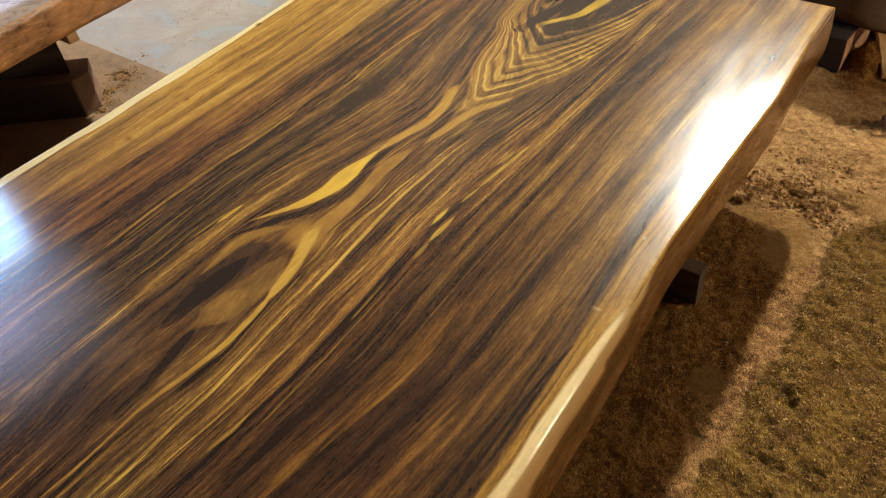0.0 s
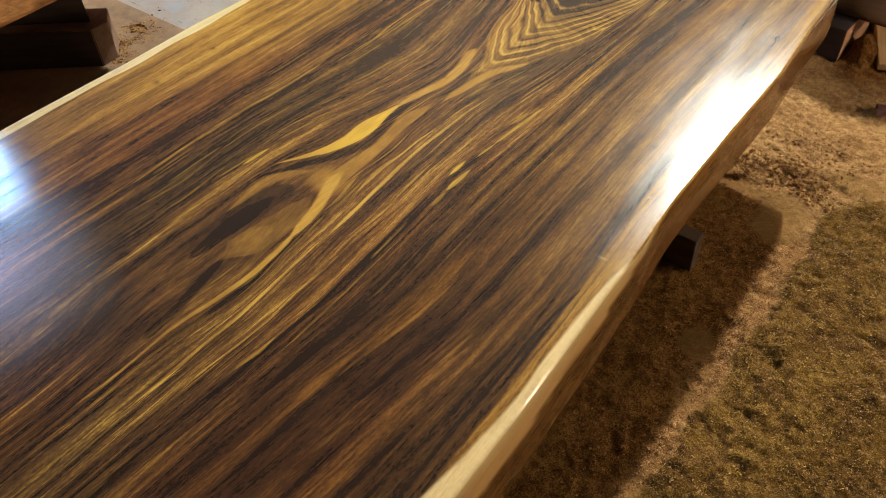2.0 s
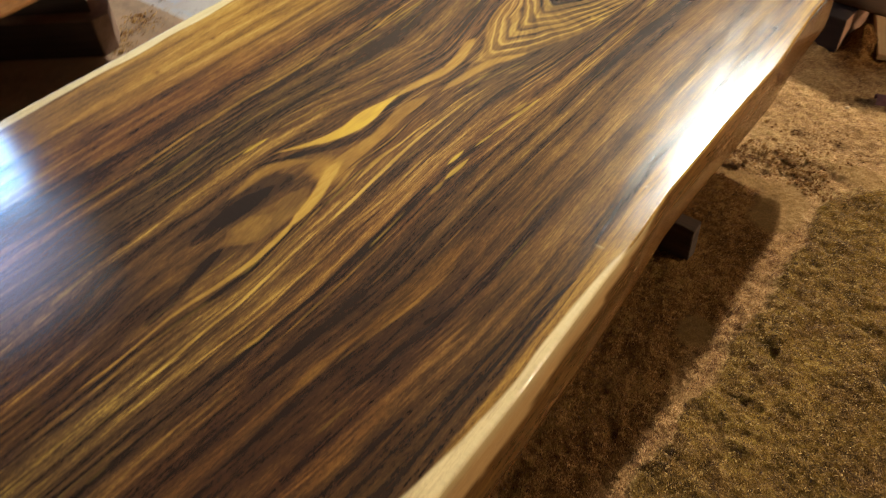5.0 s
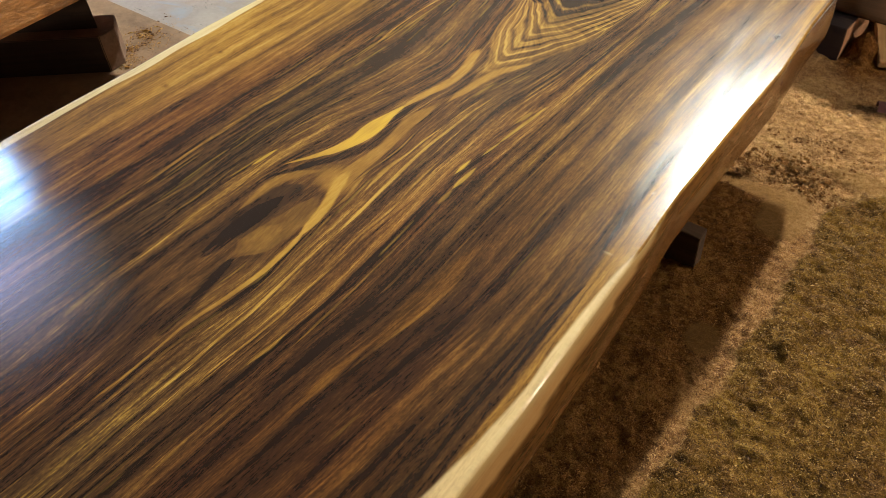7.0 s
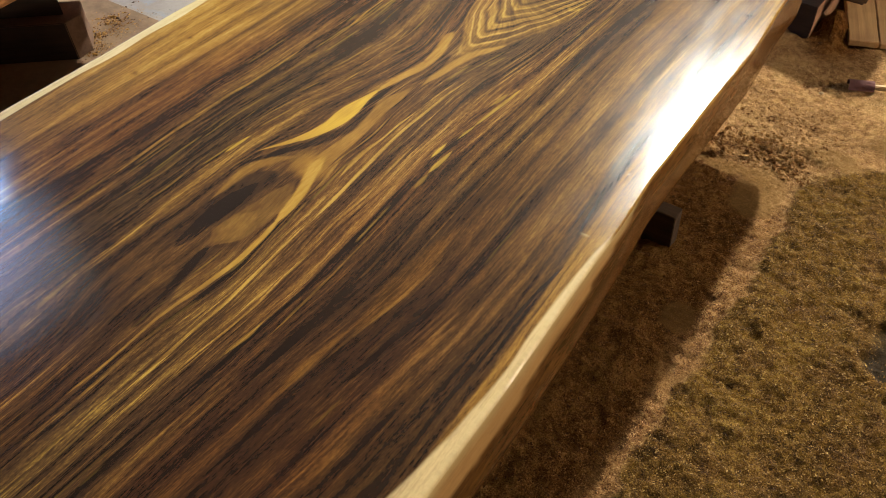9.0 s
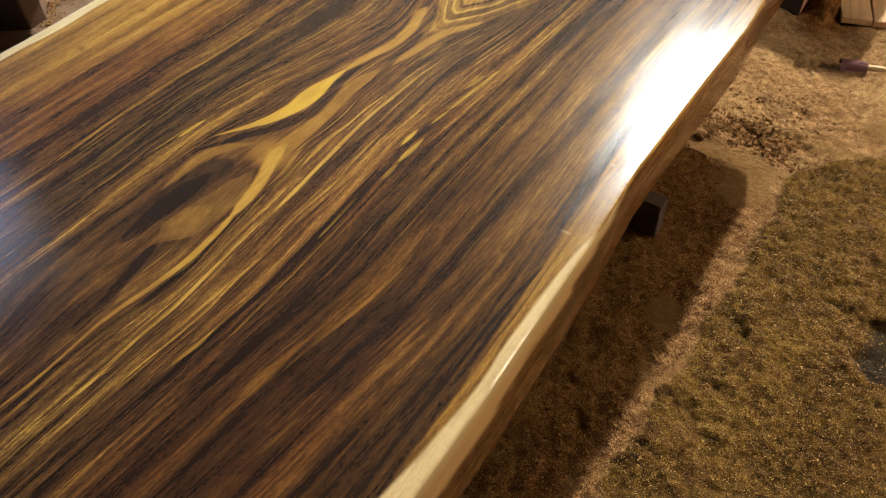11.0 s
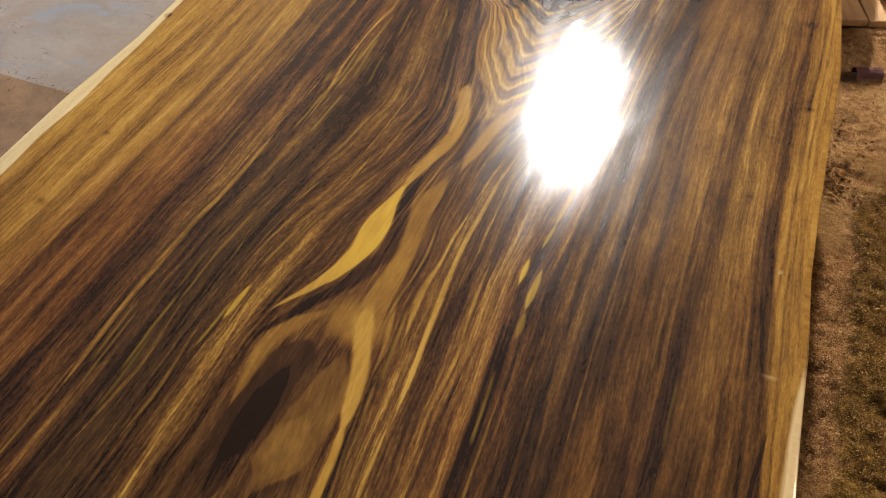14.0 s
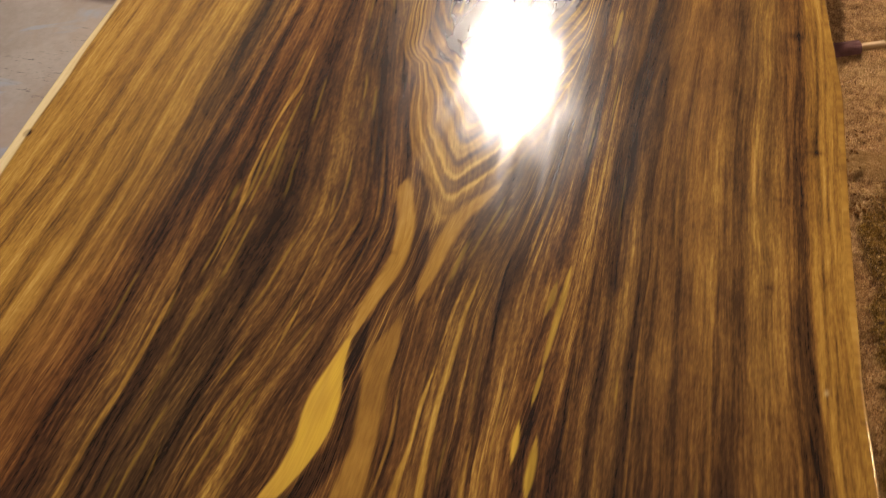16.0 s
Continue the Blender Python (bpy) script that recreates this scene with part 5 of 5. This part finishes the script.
def lacquered_slab():
    ys = np.concatenate([np.arange(Y_NEAR, -0.06, 0.03), np.arange(-0.06, Y_FAR - 0.004, 0.003), Y_FAR - 0.004 + 0.004 * np.sin(np.linspace(0, np.pi / 2, 4))])
    drop_end = np.concatenate([np.zeros(len(ys) - 4), 0.004 * (1 - np.cos(np.linspace(0, np.pi / 2, 4)))])
    s = np.linspace(-1, 1, 801)                      # across the top
    R = 0.004
    arc = np.linspace(0, np.pi / 2, 6)[1:]
    fall = np.concatenate([R * (1 - np.cos(arc)), np.linspace(R, HT - HB - 0.008, 12)[1:], [HT - HB - 0.003, HT - HB]])
    out = np.concatenate([R * np.sin(arc), np.full(11, R), [R - 0.003, R - 0.008]])
    L, Rr = left_edge(ys)[:, None] + R, right_edge(ys)[:, None] + 0.003
    top = L + (Rr - L) * (s + 1) / 2
    Yc = np.repeat(ys[:, None], 1, 1)
    # live edge: bulge below the rim, drawn in towards the bottom
    deep = fall[None, :] / (HT - HB)
    wave = 0.0012 * vnoise(Yc * 5 + deep * 1.5, deep * 2 + 0 * Yc, 15) + 0.0012 * vnoise(Yc * 18, deep * 5 + 0 * Yc, 16)
    swell = 0.003 * np.sin(np.pi * np.clip(deep, 0, 1)) + (0.003 + 0.014 * step(0.95, 0.55, Yc) - 0.002 * step(1.3, 1.65, Yc)) * deep + 0.45 * wave * step(0.06, 0.4, deep)
    near = step(0.95, 0.6, Yc)
    rx = Rr + out[None, :] + swell
    lx = (L - out[None, :] - 0.7 * swell)[:, ::-1]
    X = np.concatenate([lx, top, rx], 1)
    Z = np.concatenate([np.repeat((HT - fall)[None, ::-1], len(ys), 0), np.full(top.shape, HT), np.repeat((HT - fall)[None, :], len(ys), 0)], 1)
    Z = Z - drop_end[:, None]
    Y = np.repeat(ys[:, None], X.shape[1], 1)
    n = len(fall)
    Yg = Y.copy()
    under = 0.016 * step(1.5, 1.648, Yc)
    Yg[:, :n] -= under * deep[:, ::-1]
    Yg[:, -n:] -= under * deep
    XT = X.copy()
    XT[:, :n], XT[:, -n:] = L, Rr
    U, _ = grain_field(XT, Y)
    tone, gold, red, yellow, sap, contrast, lines, rings, chevrons, q = figure(XT, Y)
    side = np.zeros_like(X)
    side[:, :n], side[:, -n:] = fall[None, ::-1], fall[None, :]
    U = U + side * 0.8
    # sapwood runs over the rim of the near right side; dark heartwood and painted shade under it
    cut = np.where(X > 0, 0.006 * step(0.86, 0.78, Y) + 0.012 * step(0.80, 0.70, Y) + 0.014 * step(0.72, 0.60, Y) + 0.012 * step(0.55, 0.35, Y) + 0.010 * vnoise(Y * 9, 0 * Y, 17) + 0.003 * vnoise(Y * 40, 0 * Y, 18), 0.09)
    on = side > 0.002
    sap = np.where(on, step(0.004, -0.004, side - cut) * np.where(X > 0, step(0.86, 0.78, Y), 1), sap)
    gold, yellow = np.where(on, 0.03, gold), np.where(on, 0, yellow)
    tone = np.where(on, np.where(X > 0, 0.03 - 0.03 * near.repeat(X.shape[1], 1), 0), tone)
    red = np.where(on, 1.0, red)
    contrast, lines = np.where(on, 0.4, contrast), np.where(on, 0.08, lines)
    me = grid_mesh("wood_slab", X, Yg, Z, SLAB_WOOD, wrap=True)
    for key, v in (("grain", U), ("along", Y), ("tone", tone), ("gold", gold), ("sapwood", sap), ("red", red), ("yellow", yellow), ("contrast", contrast), ("lines", lines), ("rings", rings), ("chevrons", chevrons), ("ring_level", q), ("rind", np.where(X > 0, 0.30 + 0.70 * step(0.001, 0.020, side), 0.0))):
        store(me, key, v)
    # close both ends
    bm = bmesh.new()
    bm.from_mesh(me)
    bmesh.ops.holes_fill(bm, edges=[e for e in bm.edges if e.is_boundary], sides=0)
    bmesh.ops.recalc_face_normals(bm, faces=bm.faces[:])
    bm.to_mesh(me)
    bm.free()
    return tagged(new("wood_slab", me), "glossy lacquered dark hardwood slab with swirling golden grain and pale live edges", "wood slab")


lacquered_slab()


# ---- supports, other slabs, loose pieces ----
def skew_block(x, y, z, outline, tall, turn, mat, label, seed, group=""):
    """A beam with obliquely cut ends: outline seen from above, in the beam's own axes."""
    bm = bmesh.new()
    low, high = ([bm.verts.new((px, py, h)) for px, py in outline] for h in (0, tall))
    bm.faces.new(low[::-1]), bm.faces.new(high)
    for i in range(len(outline)):
        k = (i + 1) % len(outline)
        bm.faces.new((low[i], low[k], high[k], high[i]))
    bmesh.ops.bevel(bm, geom=bm.edges[:], offset=0.002, segments=2, affect="EDGES")
    for v in bm.verts:
        v.co += 0.003 * noise.noise_vector(v.co * 9 + Vector((seed * 3.7, seed, 0)))
    ob = part("support_block", bm, mat)
    ob.data.materials.append(LIT_BLOCK_FACE)
    # ends and tops take the lighter colour, standing for light on them
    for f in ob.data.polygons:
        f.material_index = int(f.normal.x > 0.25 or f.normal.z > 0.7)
    ob.matrix_basis = pose(x, y, z, 0, 0, turn)
    return tagged(ob, label, "wood block", group)


def block(x, y, z, lx, ly, lz, turn, mat, label, seed, group="", end=None):
    ob = part("support_block", box_bm(0, lx, 0, ly, 0, lz, 0.0015, 3, 0.004, seed), mat)
    ob.data.materials.append(end or LIT_BLOCK_FACE)
    # the end turned to the light takes its own, usually lighter, colour
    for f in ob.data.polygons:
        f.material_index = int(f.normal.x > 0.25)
    ob.matrix_basis = pose(x, y, z, 0, 0, turn)
    return tagged(ob, label, "wood block", group)


def raw_slab(name, x0, x1, y0, y1, z0, z1, mat, label, seed, top=None):
    ob = part(name, box_bm(x0, x1, y0, y1, z0, z1, 0.006, 9, 0.008, seed), mat, smooth=True)
    if top:
        ob.data.materials.append(top)
        for f in ob.data.polygons:
            f.material_index = int(f.normal.z > 0.7)
    return tagged(ob, label, "wood slab")


dark_label = "rough-sawn timber block carrying a slab, its shaded sides coloured near black"
block(-0.30, 1.105, -0.012, 0.812, 0.034, 0.102, 0, DARK_BEAM, "rough-sawn brown timber block carrying a slab", 1, "blocks under the slab", DARK_BEAM)
block(-0.32, 1.108, 0.09, 0.50, 0.03, 0.165, 0, SHADED_BLOCK_WOOD, dark_label, 2, "blocks under the slab")
block(-0.30, -0.6, -0.012, 0.78, 0.12, 0.112, 0, SHADED_BLOCK_WOOD, dark_label, 3, "blocks under the slab")
block(-0.32, -0.6, 0.1, 0.76, 0.11, 0.155, 0, SHADED_BLOCK_WOOD, dark_label, 4, "blocks under the slab")

raw_slab("raw_slab", -1.95, -1.075, -1.0, 1.22, 0.252, 0.345, RAW_ORANGE, "rough-sawn orange-brown hardwood slab with a shiny top, resting on dark blocks", 5, SHINY_TOP)
skew_block(-1.157, 0.920, -0.012, ((0, 0), (0.030, 0.045), (0.010, 0.124), (-0.6, 0.124), (-0.6, 0)), 0.112, 38.5, SHADED_BLOCK_WOOD, dark_label, 6, "blocks under the raw slab")
skew_block(-1.196, 0.947, 0.1, ((0, 0), (-0.06, 0.09), (-0.55, 0.09), (-0.55, 0)), 0.098, 38.8, SHADED_BLOCK_WOOD, dark_label, 7, "blocks under the raw slab")
# plank colour on the end paints the light that falls on it
block(-1.606, 0.952, 0.198, 0.470, 0.030, 0.054, 0, RED_BLOCK, "thin reddish timber block under a slab", 8, "blocks under the raw slab", TAN_PLANK)

raw_slab("dark_slab", -1.0, 0.585, 2.06, 2.65, 0.10, 0.28, DARK_BEAM, "thick dark rough slab lying behind the lacquered one", 9)
# front darkened for shade, end reddish and lighter for light
block(0.24, 2.012, -0.02, 0.25, 0.20, 0.119, -4, SHADED_BLOCK_WOOD, "timber block half buried in sawdust, front coloured as shaded, end as lit", 10, "", RED_BLOCK)
def plank(x, y, z, wide, long, thick, tilt, turn, label, seed, group=""):
    """A sawn board with worn edges, lying on the sawdust."""
    ob = tagged(part("plank", box_bm(0, wide, 0, long, 0, thick, 0.0015, 3, 0.002, seed), TAN_PLANK), label, "plank", group)
    ob.matrix_basis = pose(x, y, z, tilt, 0, turn)
    return ob


plank(0.584, 2.016, 0.008, 0.072, 0.30, 0.017, 2, 20, "short pale sawn plank lying on the sawdust", 11, "planks side by side")
plank(0.6545, 2.0415, 0.008, 0.047, 0.30, 0.016, 2, 20, "narrow pale sawn plank lying beside a wider one", 16, "planks side by side")
plank(0.806, 2.028, 0.008, 0.105, 0.042, 0.016, 0, -10, "thin pale offcut of plank on the sawdust", 12)

# abrasive paper round a stick
tool = tagged(empty("sanding_stick", pose(0.637, 1.842, 0.011, 0, 0, 21)), "maroon abrasive paper wrapped round a pale wooden stick", "sanding stick")
bm = bmesh.new()
rows = 9
verts = [[bm.verts.new((x, 0.016 * math.cos(a), 0.013 * math.sin(a))) for a in np.linspace(-0.5, math.pi + 0.4, rows)] for x in (0.0, 0.03, 0.058)]
for i in range(2):
    for k in range(rows - 1):
        bm.faces.new((verts[i][k], verts[i + 1][k], verts[i + 1][k + 1], verts[i][k + 1]))
bmesh.ops.solidify(bm, geom=bm.faces[:], thickness=0.002)
part("abrasive_paper", bm, MAROON, tool, "maroon abrasive paper", True)
part("stick", box_bm(0.02, 0.112, -0.006, 0.006, -0.005, 0.006, 0.002, 2, 0.0015, 13), STICK, tool, "pale wooden stick")

# a small white stone
bm = bmesh.new()
bmesh.ops.create_icosphere(bm, subdivisions=3, radius=0.005)
for v in bm.verts:
    v.co = Vector((v.co.x * 1.25, v.co.y, v.co.z * 0.75)) * (1 + 0.25 * noise.noise(v.co * 160))
stone = tagged(part("pebble", bm, STICK, smooth=True), "small pale pebble lying on the sawdust", "pebble")
stone.matrix_basis = pose(0.592, 1.797, float(ground_height(np.array([0.592]), np.array([1.797]))[0]) + 0.0015, 0, 0, 30)

# a film-wrapped board behind the sawdust; dark blocks added for the shade round it
wrapped = raw_slab("wrapped_slab", 0, 0.165, 0, 0.6, 0.040, 0.062, WRAP, "thin board wrapped in cloudy shiny plastic film", 14)
wrapped.matrix_basis = pose(0.787, 2.065, 0, 0, 0, 17)
block(0.80, 2.10, -0.012, 0.11, 0.35, 0.052, 17, SHADED_BLOCK_WOOD, "added dark block filling the shaded gap under a wrapped board", 15)
block(0.958, 2.050, -0.012, 0.45, 0.50, 0.062, 17, SHADED_BLOCK_WOOD, "added dark block filling the shaded area beside a wrapped board", 17, "", SHADED_BLOCK_WOOD)
